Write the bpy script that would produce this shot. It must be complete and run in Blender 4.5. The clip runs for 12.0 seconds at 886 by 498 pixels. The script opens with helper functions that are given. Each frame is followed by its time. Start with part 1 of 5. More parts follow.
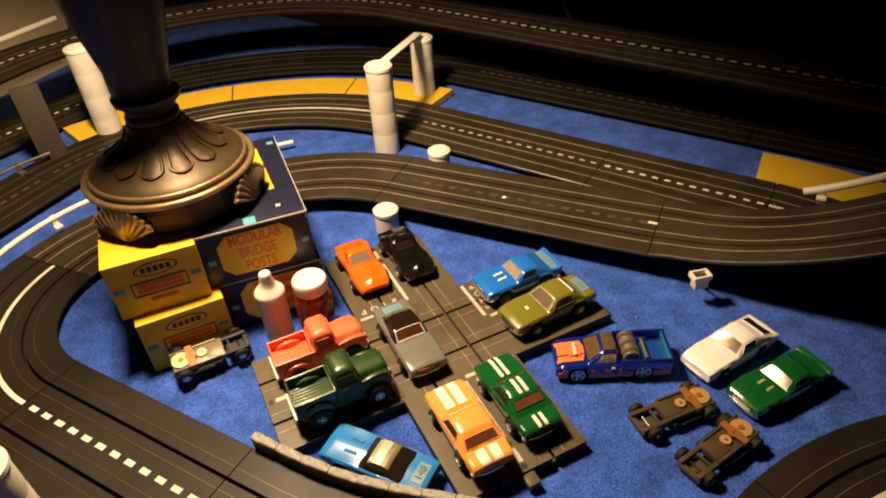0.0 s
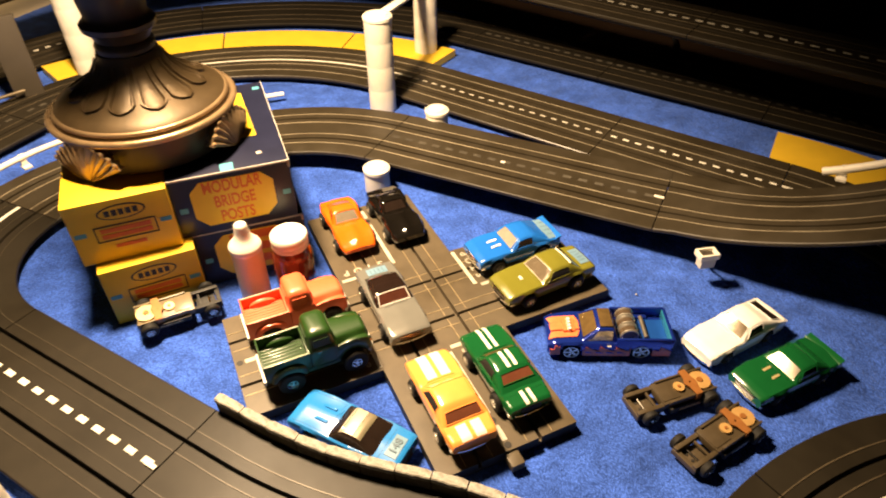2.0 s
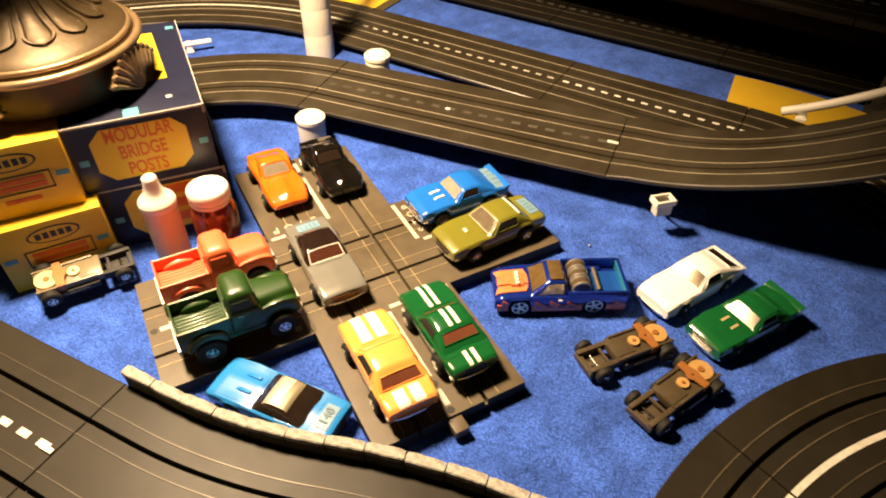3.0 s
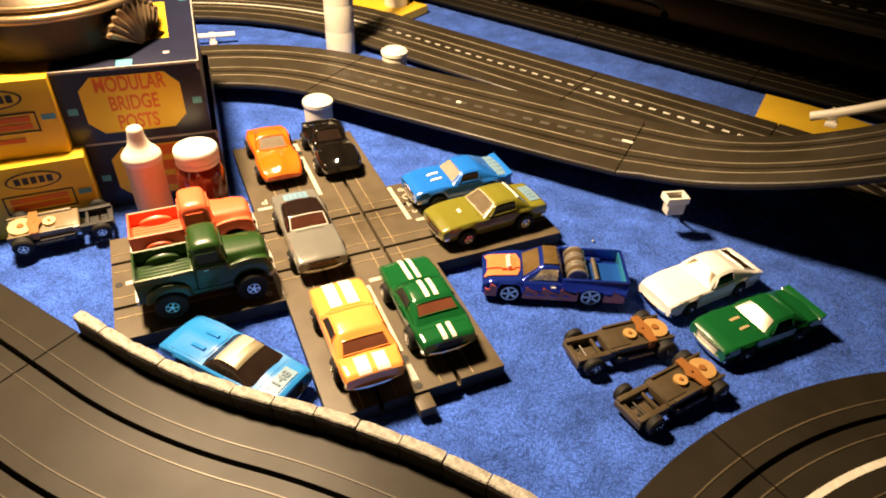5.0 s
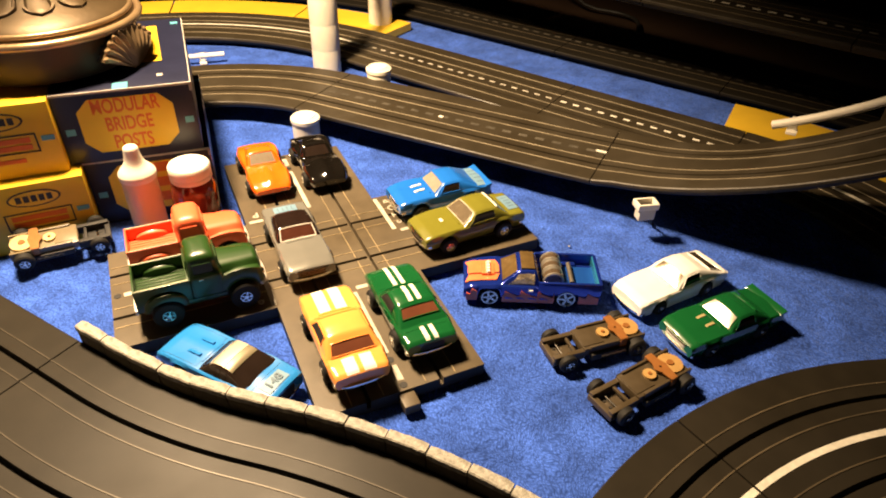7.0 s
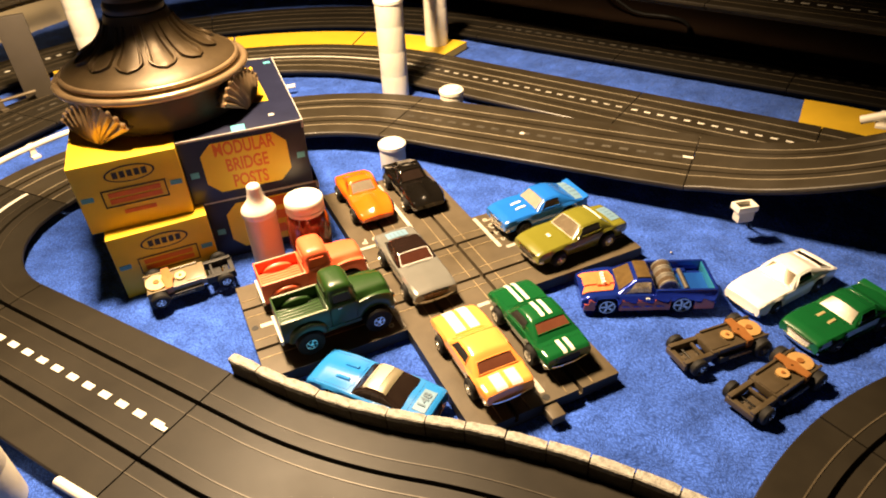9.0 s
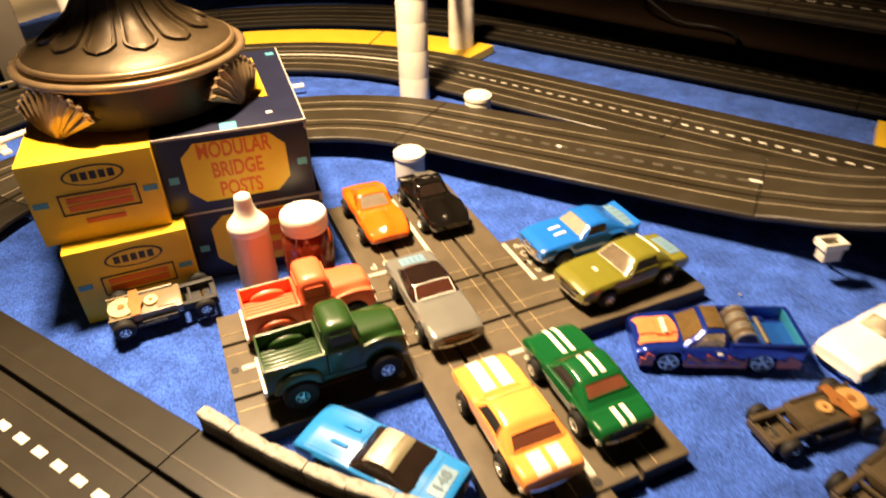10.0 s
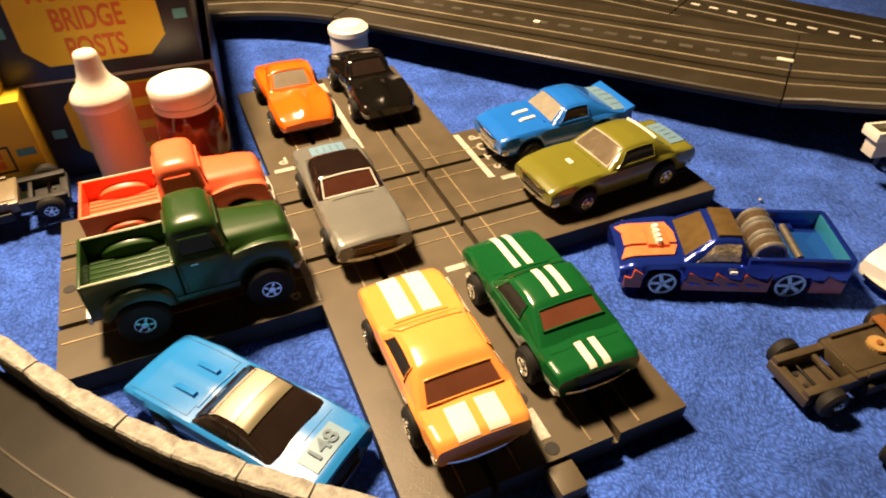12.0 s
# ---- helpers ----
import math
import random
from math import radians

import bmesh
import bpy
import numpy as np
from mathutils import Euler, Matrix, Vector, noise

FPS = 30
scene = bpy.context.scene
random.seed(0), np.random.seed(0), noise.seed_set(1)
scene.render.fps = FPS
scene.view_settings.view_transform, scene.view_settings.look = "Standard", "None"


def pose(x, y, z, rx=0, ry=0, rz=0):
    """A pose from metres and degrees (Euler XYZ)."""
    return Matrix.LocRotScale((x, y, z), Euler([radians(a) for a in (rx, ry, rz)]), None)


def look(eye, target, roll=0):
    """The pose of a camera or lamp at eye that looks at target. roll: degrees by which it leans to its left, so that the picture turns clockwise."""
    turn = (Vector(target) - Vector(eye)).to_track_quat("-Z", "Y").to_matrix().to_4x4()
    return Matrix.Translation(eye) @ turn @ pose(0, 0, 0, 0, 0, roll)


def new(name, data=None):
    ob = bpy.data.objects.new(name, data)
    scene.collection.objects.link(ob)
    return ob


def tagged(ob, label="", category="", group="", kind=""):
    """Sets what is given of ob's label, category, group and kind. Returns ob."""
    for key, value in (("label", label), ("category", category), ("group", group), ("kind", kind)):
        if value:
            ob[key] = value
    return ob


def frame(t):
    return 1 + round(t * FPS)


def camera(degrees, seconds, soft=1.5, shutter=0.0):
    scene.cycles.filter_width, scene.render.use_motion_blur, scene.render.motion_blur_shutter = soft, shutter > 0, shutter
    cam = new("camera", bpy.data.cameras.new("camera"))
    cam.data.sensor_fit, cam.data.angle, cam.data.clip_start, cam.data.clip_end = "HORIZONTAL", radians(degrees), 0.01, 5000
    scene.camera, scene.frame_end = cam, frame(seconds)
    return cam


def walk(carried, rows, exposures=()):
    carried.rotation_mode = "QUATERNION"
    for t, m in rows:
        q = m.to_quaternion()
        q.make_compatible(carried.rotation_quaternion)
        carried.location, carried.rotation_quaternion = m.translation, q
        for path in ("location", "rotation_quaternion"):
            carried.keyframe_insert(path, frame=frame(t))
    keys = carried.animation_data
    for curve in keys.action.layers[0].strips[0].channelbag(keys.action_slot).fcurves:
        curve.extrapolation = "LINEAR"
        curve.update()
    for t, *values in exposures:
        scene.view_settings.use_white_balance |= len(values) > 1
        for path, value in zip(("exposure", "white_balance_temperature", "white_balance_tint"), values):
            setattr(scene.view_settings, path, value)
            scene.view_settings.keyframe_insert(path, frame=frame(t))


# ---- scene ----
cam = camera(69.0, 12.0, 1.9, 0.5)
PATH = [
    (0, (-0.113, -0.27, 0.303), (0.545, 1.173, -0.916), -3.7),
    (0.5, (-0.117, -0.273, 0.298), (0.515, 1.169, -0.935), -4.8),
    (1, (-0.129, -0.264, 0.294), (0.495, 1.165, -0.959), -1.3),
    (1.5, (-0.118, -0.258, 0.28), (0.487, 1.179, -0.973), -0.1),
    (2, (-0.104, -0.256, 0.278), (0.548, 1.141, -0.996), -0.2),
    (2.5, (-0.097, -0.235, 0.259), (0.594, 1.107, -1.052), 0.0),
    (3, (-0.084, -0.245, 0.252), (0.64, 1.038, -1.101), 1.3),
    (4.8, (-0.067, -0.26, 0.209), (0.609, 1.164, -1.022), 2.3),
    (5, (-0.066, -0.263, 0.21), (0.607, 1.161, -1.022), 2.8),
    (5.5, (-0.072, -0.267, 0.216), (0.635, 1.157, -0.996), 2.4),
    (6, (-0.071, -0.275, 0.22), (0.635, 1.18, -0.957), 2.0),
    (6.5, (-0.071, -0.279, 0.214), (0.641, 1.174, -0.962), 2.1),
    (6.7, (-0.068, -0.278, 0.215), (0.642, 1.153, -0.989), 2.5),
    (8.3, (-0.096, -0.283, 0.239), (0.587, 1.185, -0.934), -2.4),
    (8.5, (-0.11, -0.275, 0.236), (0.581, 1.193, -0.933), -3.0),
    (9, (-0.116, -0.264, 0.231), (0.536, 1.212, -0.95), -2.8),
    (9.5, (-0.108, -0.244, 0.22), (0.543, 1.213, -0.985), -2.1),
    (10, (-0.101, -0.211, 0.202), (0.539, 1.296, -0.947), -1.0),
    (10.5, (-0.087, -0.187, 0.185), (0.389, 1.423, -0.903), -2.1),
    (11, (-0.073, -0.184, 0.157), (0.44, 1.359, -1.007), -0.3),
    (11.5, (-0.061, -0.177, 0.146), (0.476, 1.265, -1.132), -0.2),
    (12, (-0.057, -0.176, 0.143), (0.536, 1.228, -1.152), -0.6),
]
EXPOSURES = [(0, -0.90), (0.5, -0.48), (1.0, -0.08), (1.5, -0.03), (3.0, -0.03), (4.8, 0.0), (6.7, 0.0), (8.3, 0.12), (10.0, 0.08), (11.0, -0.17), (12.0, -0.36)]
walk(cam, [(t, look(eye, target, roll)) for t, eye, target, roll in PATH], EXPOSURES)

# ---------- light ----------
def point_light(name, energy, radius, at, color):
    d = bpy.data.lights.new(name, "POINT")
    d.energy, d.shadow_soft_size, d.color = energy, radius, color
    ob = new(name, d)
    ob.location = at
    return ob

WARM = (1.0, 0.70, 0.405)
def shaded_lamp(name, energy, radius, at, aim, cone, blend):
    d = bpy.data.lights.new(name, "SPOT")
    d.energy, d.shadow_soft_size, d.color, d.spot_size, d.spot_blend = energy, radius, WARM, radians(cone), blend
    ob = new(name, d)
    ob.matrix_world = look(at, aim)
    return ob
shaded_lamp("lamp_light", 37.0, 0.034, (-0.100, 0.120, 0.410), (-0.126, 0.136, 0.0), 123, 0.50)
# added fill, not a lamp of the room: brightens faces towards the camera
point_light("fill_light", 0.6, 0.12, (-0.5, -1.3, 0.45), WARM)
world = bpy.data.worlds.new("world")
scene.world = world
world.use_nodes = True
world.node_tree.nodes["Background"].inputs[0].default_value = (1.0, 0.85, 0.62, 1)
world.node_tree.nodes["Background"].inputs[1].default_value = 0.004

# ---------- materials ----------
def material(name, color, rough=0.5, metal=0.0, coat=0.0, var=0.12, scale=300.0, bump=0.0, bump_scale=900.0,
             trans=0.0, ior=1.45, stain=0.0, stain_color=(0.1, 0.08, 0.06), spec=0.5, sss=0.0, rough_var=0.15):
    m = bpy.data.materials.new(name)
    m.use_nodes = True
    nt = m.node_tree
    n, l = nt.nodes, nt.links
    b = n["Principled BSDF"]
    b.inputs["Roughness"].default_value = rough
    b.inputs["Metallic"].default_value = metal
    b.inputs["Coat Weight"].default_value = coat
    b.inputs["Coat Roughness"].default_value = 0.08
    b.inputs["IOR"].default_value = ior
    b.inputs["Specular IOR Level"].default_value = spec
    b.inputs["Transmission Weight"].default_value = trans
    if sss:
        b.inputs["Subsurface Weight"].default_value = sss
        b.inputs["Subsurface Radius"].default_value = (0.006, 0.004, 0.003)
        b.inputs["Subsurface Scale"].default_value = 1.0
    co = n.new("ShaderNodeTexCoord")
    no = n.new("ShaderNodeTexNoise")
    no.inputs["Scale"].default_value, no.inputs["Detail"].default_value = scale, 6.0
    l.new(co.outputs["Object"], no.inputs["Vector"])
    big = n.new("ShaderNodeTexNoise")
    big.inputs["Scale"].default_value, big.inputs["Detail"].default_value = scale * 0.13, 4.0
    l.new(co.outputs["Object"], big.inputs["Vector"])
    mx = n.new("ShaderNodeMix")
    mx.data_type, mx.blend_type = "RGBA", "MULTIPLY"
    ramp = n.new("ShaderNodeMapRange")
    ramp.inputs["From Min"].default_value, ramp.inputs["From Max"].default_value = 0.3, 0.7
    ramp.inputs["To Min"].default_value, ramp.inputs["To Max"].default_value = 1.0 - var, 1.0 + var
    add = n.new("ShaderNodeMath")
    add.operation = "ADD"
    half = n.new("ShaderNodeMath")
    half.operation = "MULTIPLY"
    half.inputs[1].default_value = 0.5
    l.new(no.outputs["Fac"], add.inputs[0]); l.new(big.outputs["Fac"], add.inputs[1])
    l.new(add.outputs[0], half.inputs[0]); l.new(half.outputs[0], ramp.inputs["Value"])
    comb = n.new("ShaderNodeCombineColor")
    for i in range(3):
        l.new(ramp.outputs[0], comb.inputs[i])
    mx.inputs["Factor"].default_value = 1.0
    mx.inputs["A"].default_value = (*color, 1)
    l.new(comb.outputs[0], mx.inputs["B"])
    out = mx.outputs["Result"]
    if stain:
        st = n.new("ShaderNodeMix")
        st.data_type = "RGBA"
        sr = n.new("ShaderNodeMapRange")
        sr.inputs["From Min"].default_value, sr.inputs["From Max"].default_value = 0.5, 0.75
        sr.inputs["To Max"].default_value = stain
        sn = n.new("ShaderNodeTexNoise")
        sn.inputs["Scale"].default_value, sn.inputs["Detail"].default_value = scale * 0.3, 8.0
        l.new(co.outputs["Object"], sn.inputs["Vector"])
        l.new(sn.outputs["Fac"], sr.inputs["Value"])
        l.new(sr.outputs[0], st.inputs["Factor"])
        l.new(out, st.inputs["A"])
        st.inputs["B"].default_value = (*stain_color, 1)
        out = st.outputs["Result"]
    l.new(out, b.inputs["Base Color"])
    rr = n.new("ShaderNodeMapRange")
    rr.inputs["From Min"].default_value, rr.inputs["From Max"].default_value = 0.3, 0.7
    rr.inputs["To Min"].default_value = max(0.02, rough * (1 - rough_var))
    rr.inputs["To Max"].default_value = min(1.0, rough * (1 + rough_var))
    l.new(big.outputs["Fac"], rr.inputs["Value"])
    l.new(rr.outputs[0], b.inputs["Roughness"])
    if bump:
        bn = n.new("ShaderNodeTexNoise")
        bn.inputs["Scale"].default_value, bn.inputs["Detail"].default_value = bump_scale, 5.0
        l.new(co.outputs["Object"], bn.inputs["Vector"])
        bp = n.new("ShaderNodeBump")
        bp.inputs["Strength"].default_value, bp.inputs["Distance"].default_value = bump, 0.0006
        l.new(bn.outputs["Fac"], bp.inputs["Height"])
        l.new(bp.outputs["Normal"], b.inputs["Normal"])
    return m

M = {}
def carpet_material():
    """Short cut pile: small tufts with dark gaps, leaning in combed patches, with broad lighter and darker swathes."""
    m = material("blue_carpet", (0.054, 0.134, 0.62), 0.95, var=0.34, scale=520, spec=0.08)
    n, l = m.node_tree.nodes, m.node_tree.links
    b = n["Principled BSDF"]
    b.inputs["Sheen Weight"].default_value = 0.25
    b.inputs["Sheen Tint"].default_value = (0.25, 0.4, 1.0, 1)
    old = b.inputs["Base Color"].links[0].from_socket
    co = n.new("ShaderNodeTexCoord")
    def noise_of(scale, detail=3.0):
        t = n.new("ShaderNodeTexNoise")
        t.inputs["Scale"].default_value, t.inputs["Detail"].default_value = scale, detail
        l.new(co.outputs["Object"], t.inputs["Vector"])
        return t
    # tufts are pushed about by a slow swirl, so that rows bend and break
    swirl = noise_of(55.0)
    off = n.new("ShaderNodeVectorMath")
    off.operation = "SCALE"
    off.inputs["Scale"].default_value = 0.012
    l.new(swirl.outputs["Color"], off.inputs[0])
    add = n.new("ShaderNodeVectorMath")
    l.new(co.outputs["Object"], add.inputs[0]); l.new(off.outputs[0], add.inputs[1])
    mapping = n.new("ShaderNodeMapping")
    mapping.inputs["Rotation"].default_value = (0, 0, radians(24))
    mapping.inputs["Scale"].default_value = (1.0, 0.62, 1.0)
    l.new(add.outputs[0], mapping.inputs["Vector"])
    vor = n.new("ShaderNodeTexVoronoi")
    vor.inputs["Scale"].default_value = 1100.0
    vor.inputs["Randomness"].default_value = 0.75
    l.new(mapping.outputs[0], vor.inputs["Vector"])
    gap = n.new("ShaderNodeMapRange")
    gap.inputs["From Min"].default_value, gap.inputs["From Max"].default_value = 0.10, 0.75
    gap.inputs["To Min"].default_value, gap.inputs["To Max"].default_value = 1.18, 0.53
    l.new(vor.outputs["Distance"], gap.inputs["Value"])
    patch = n.new("ShaderNodeMapRange")
    patch.inputs["From Min"].default_value, patch.inputs["From Max"].default_value = 0.35, 0.65
    patch.inputs["To Min"].default_value, patch.inputs["To Max"].default_value = 0.80, 1.16
    l.new(noise_of(34.0, 5.0).outputs["Fac"], patch.inputs["Value"])
    both = n.new("ShaderNodeMath")
    both.operation = "MULTIPLY"
    l.new(gap.outputs[0], both.inputs[0]); l.new(patch.outputs[0], both.inputs[1])
    mul = n.new("ShaderNodeVectorMath")
    mul.operation = "SCALE"
    l.new(old, mul.inputs[0]); l.new(both.outputs[0], mul.inputs["Scale"])
    l.new(mul.outputs[0], b.inputs["Base Color"])
    bp = n.new("ShaderNodeBump")
    bp.invert = True
    bp.inputs["Strength"].default_value, bp.inputs["Distance"].default_value = 0.7, 0.0008
    l.new(vor.outputs["Distance"], bp.inputs["Height"])
    l.new(bp.outputs["Normal"], b.inputs["Normal"])
    return m
M["carpet"] = carpet_material()
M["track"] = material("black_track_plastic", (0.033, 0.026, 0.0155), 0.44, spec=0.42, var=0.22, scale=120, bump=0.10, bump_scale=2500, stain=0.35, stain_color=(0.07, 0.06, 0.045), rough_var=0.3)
M["track_crossing"] = material("pale_crossing_plastic", (0.088, 0.068, 0.041), 0.45, var=0.25, scale=120, bump=0.10, bump_scale=2500, stain=0.3, stain_color=(0.085, 0.072, 0.05), rough_var=0.3)
# darker copy of the track colour; on the left sections it stands for shade
M["track_near"] = material("darkened_track_plastic", (0.018, 0.0148, 0.0098), 0.48, spec=0.22, var=0.25, scale=90, bump=0.06, bump_scale=2500, stain=0.3, stain_color=(0.03, 0.025, 0.018), rough_var=0.2)
# darker copies of the track colour for the raised and outer loops
M["track_raised"] = material("darker_track_plastic", (0.022, 0.0175, 0.011), 0.5, spec=0.3, var=0.22, scale=120, bump=0.10, bump_scale=2500, stain=0.3, stain_color=(0.05, 0.042, 0.03))
M["track_dark"] = material("darkest_track_plastic", (0.012, 0.010, 0.007), 0.55, spec=0.2, var=0.2, scale=120, bump=0.06, bump_scale=2500)
# glints along the steel are put into this pale, less metallic colour
M["rail"] = material("steel_rail", (0.40, 0.345, 0.245), 0.5, metal=0.35, var=0.3, scale=160, stain=0.5, stain_color=(0.12, 0.095, 0.065))
M["line"] = material("white_road_paint", (0.72, 0.69, 0.60), 0.55, var=0.18, scale=500, stain=0.25, stain_color=(0.2, 0.18, 0.14))
# worn paint on the rising track; elsewhere the dark tone stands for shade
M["line_worn_shaded"] = material("worn_and_shaded_road_paint", (0.066, 0.058, 0.044), 0.55, var=0.5, scale=500)
M["apron"] = material("yellow_apron_plastic", (0.78, 0.50, 0.035), 0.42, var=0.10, scale=60, bump=0.05)
M["white"] = material("white_plastic", (0.80, 0.76, 0.66), 0.42, var=0.08, scale=120, bump=0.06)
M["post"] = material("cream_post_plastic", (0.62, 0.58, 0.50), 0.5, var=0.12, scale=90, bump=0.15, bump_scale=500)
M["darkpost"] = material("grey_post_plastic", (0.055, 0.046, 0.034), 0.5, var=0.15, scale=60)
M["bronze"] = material("aged_bronze", (0.088, 0.060, 0.029), 0.42, metal=0.38, var=0.35, scale=70, bump=0.2, bump_scale=420, stain=0.4, stain_color=(0.035, 0.024, 0.015))
M["bronze_hi"] = material("rubbed_bronze", (0.34, 0.235, 0.13), 0.30, metal=0.6, var=0.3, scale=90, bump=0.2, bump_scale=500)
M["box_yellow"] = material("yellow_card", (0.76, 0.49, 0.020), 0.5, var=0.08, scale=70, bump=0.08, bump_scale=300, stain=0.10, stain_color=(0.4, 0.25, 0.06))
M["box_blue"] = material("navy_card", (0.012, 0.014, 0.035), 0.35, var=0.2, scale=90, bump=0.10, bump_scale=300)
M["card_edge"] = material("worn_card_edge", (0.40, 0.37, 0.34), 0.8, var=0.3, scale=300)
M["print_orange"] = material("orange_print", (0.66, 0.14, 0.012), 0.5, var=0.12, scale=200)
M["print_black"] = material("black_print", (0.02, 0.018, 0.014), 0.5, var=0.2, scale=200)
M["print_blue"] = material("cyan_print", (0.09, 0.33, 0.42), 0.5, var=0.1, scale=200)
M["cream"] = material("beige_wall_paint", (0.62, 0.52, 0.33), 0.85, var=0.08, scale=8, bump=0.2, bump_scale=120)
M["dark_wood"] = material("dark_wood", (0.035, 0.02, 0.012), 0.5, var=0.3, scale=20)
# the dimness of the room is put into this dark colour
M["dark_wall"] = material("dimmed_room_wall", (0.05, 0.035, 0.022), 0.9, var=0.2, scale=4)
M["ceiling"] = material("ceiling_paint", (0.30, 0.27, 0.22), 0.9, var=0.05, scale=4)
M["tyre"] = material("rubber_tyre", (0.006, 0.0055, 0.005), 0.75, var=0.2, scale=500)
M["chrome"] = material("chrome", (0.80, 0.77, 0.70), 0.12, metal=1.0, var=0.06, scale=300)
M["rimgrey"] = material("steel_rim", (0.55, 0.52, 0.46), 0.28, metal=1.0, var=0.15, scale=500)
M["glass_dark"] = material("dark_glazing", (0.02, 0.013, 0.010), 0.08, var=0.2, scale=150, coat=0.6)
M["glass_brown"] = material("brown_glazing", (0.15, 0.052, 0.028), 0.12, var=0.2, scale=150, coat=0.6)
M["glass_silver"] = material("silvered_glazing", (0.42, 0.39, 0.32), 0.2, metal=0.4, var=0.2, scale=330, stain=0.8, stain_color=(0.14, 0.11, 0.08))
M["glass_smoke"] = material("smoked_silver_glazing", (0.38, 0.34, 0.26), 0.18, metal=0.5, var=0.2, scale=200)
# pale patches imitate reflections on the tinted windscreens
M["glass_glints"] = material("tinted_glazing_with_glints", (0.17, 0.135, 0.09), 0.14, metal=0.25, var=0.2, scale=330, coat=0.8, stain=1.0, stain_color=(0.62, 0.56, 0.44))
M["rail_brass"] = material("thin_brass_rail", (0.34, 0.265, 0.15), 0.45, metal=0.3, var=0.5, scale=420, stain=0.6, stain_color=(0.05, 0.04, 0.03))
# bronze of bowl and stem, with their shade put into the colour
M["bronze_shaded"] = material("shaded_bronze", (0.045, 0.031, 0.018), 0.42, metal=0.3, var=0.35, scale=70, bump=0.2, bump_scale=420)
M["glass_red"] = material("red_brown_glazing", (0.075, 0.026, 0.016), 0.10, var=0.25, scale=200, coat=0.8)
M["gold_glass"] = material("gold_tinted_glazing", (0.20, 0.13, 0.05), 0.18, metal=0.5, var=0.3, scale=300)
M["drum_brown"] = material("bronzed_chrome", (0.16, 0.115, 0.075), 0.2, metal=0.5, var=0.4, scale=300)
M["chrome_soft"] = material("soft_chrome", (0.78, 0.74, 0.66), 0.30, metal=0.8, var=0.10, scale=300)
M["bright_cabin"] = material("gilded_interior_behind_glass", (0.80, 0.66, 0.42), 0.25, metal=0.6, var=0.6, scale=1400, bump=1.0, bump_scale=1300, stain=0.8, stain_color=(0.03, 0.02, 0.012), coat=1.0)
M["worn_steel"] = material("dull_steel_rim", (0.20, 0.18, 0.15), 0.45, metal=0.6, var=0.3, scale=400)
M["soft_top"] = material("dark_tinted_top", (0.016, 0.009, 0.007), 0.10, var=0.2, scale=200, coat=1.0)
M["roof_silver"] = material("champagne_roof_paint", (0.44, 0.40, 0.32), 0.45, metal=0.15, var=0.1, scale=160)
# roof paint with the shade of the rear slope put into it
M["roof_shade"] = material("shaded_roof_paint", (0.20, 0.175, 0.11), 0.42, metal=0.2, var=0.1, scale=160)
M["sky_seam"] = material("shaded_panel_gap", (0.012, 0.09, 0.2), 0.5, var=0.1, scale=300)
M["tail_red"] = material("dark_red_lens", (0.20, 0.03, 0.012), 0.3, var=0.2, scale=300)
M["flake"] = material("tan_mark", (0.35, 0.30, 0.14), 0.4, var=0.1, scale=300)
# chrome trim: its catch of light is put into this pale colour
M["silver_trim"] = material("pale_chrome_trim", (0.88, 0.86, 0.80), 0.28, metal=0.15, var=0.08, scale=300)
M["worn_rim"] = material("worn_plastic_edge", (0.42, 0.42, 0.30), 0.6, var=0.4, scale=600)
M["line_grey"] = material("aged_road_paint", (0.46, 0.43, 0.36), 0.55, var=0.35, scale=700)
M["ink"] = material("blue_grey_ink", (0.10, 0.16, 0.22), 0.6, var=0.3, scale=600)
M["pale_plate"] = material("pale_chassis_plate", (0.20, 0.16, 0.095), 0.34, var=0.15, scale=250, stain=0.3)
M["pale_brass"] = material("pale_brass_gear", (0.80, 0.60, 0.30), 0.35, metal=0.4, var=0.12, scale=300)
# darker rail colours for sections where the rails hardly stand out
M["rail_near"] = material("darkest_rail", (0.050, 0.040, 0.026), 0.45, metal=0.2, var=0.4, scale=160)
M["rail_dull"] = material("darkened_rail", (0.12, 0.095, 0.06), 0.45, metal=0.3, var=0.4, scale=160, stain=0.6, stain_color=(0.06, 0.05, 0.035))
M["seam"] = material("dark_panel_gap", (0.035, 0.025, 0.02), 0.8, var=0.2, scale=400)
M["under"] = material("black_underbody", (0.012, 0.011, 0.010), 0.6, var=0.2, scale=300)
M["brass"] = material("brass_gear", (0.46, 0.28, 0.10), 0.45, metal=0.15, var=0.15, scale=300)
M["copper"] = material("copper_clip", (0.34, 0.14, 0.04), 0.4, metal=0.3, var=0.15, scale=300)
M["chassis"] = material("grey_chassis_plastic", (0.062, 0.046, 0.026), 0.40, var=0.15, scale=300, stain=0.3)
M["bottle"] = material("milky_bottle", (0.82, 0.66, 0.42), 0.35, var=0.06, scale=80)
M["jar"] = material("red_jar", (0.16, 0.025, 0.012), 0.12, var=0.15, scale=80, coat=0.5)
M["stone_top"] = material("chalky_stone", (0.35, 0.335, 0.295), 0.7, var=0.45, scale=560, bump=1.0, bump_scale=800, stain=0.95, stain_color=(0.10, 0.088, 0.062))
# wall faces: their shade is put into this dark grey
M["stone"] = material("shaded_grey_stone", (0.10, 0.09, 0.07), 0.85, var=0.4, scale=260, bump=0.8, bump_scale=600)
M["sticker"] = material("pale_sticker", (0.15, 0.27, 0.38), 0.5, var=0.12, scale=400)
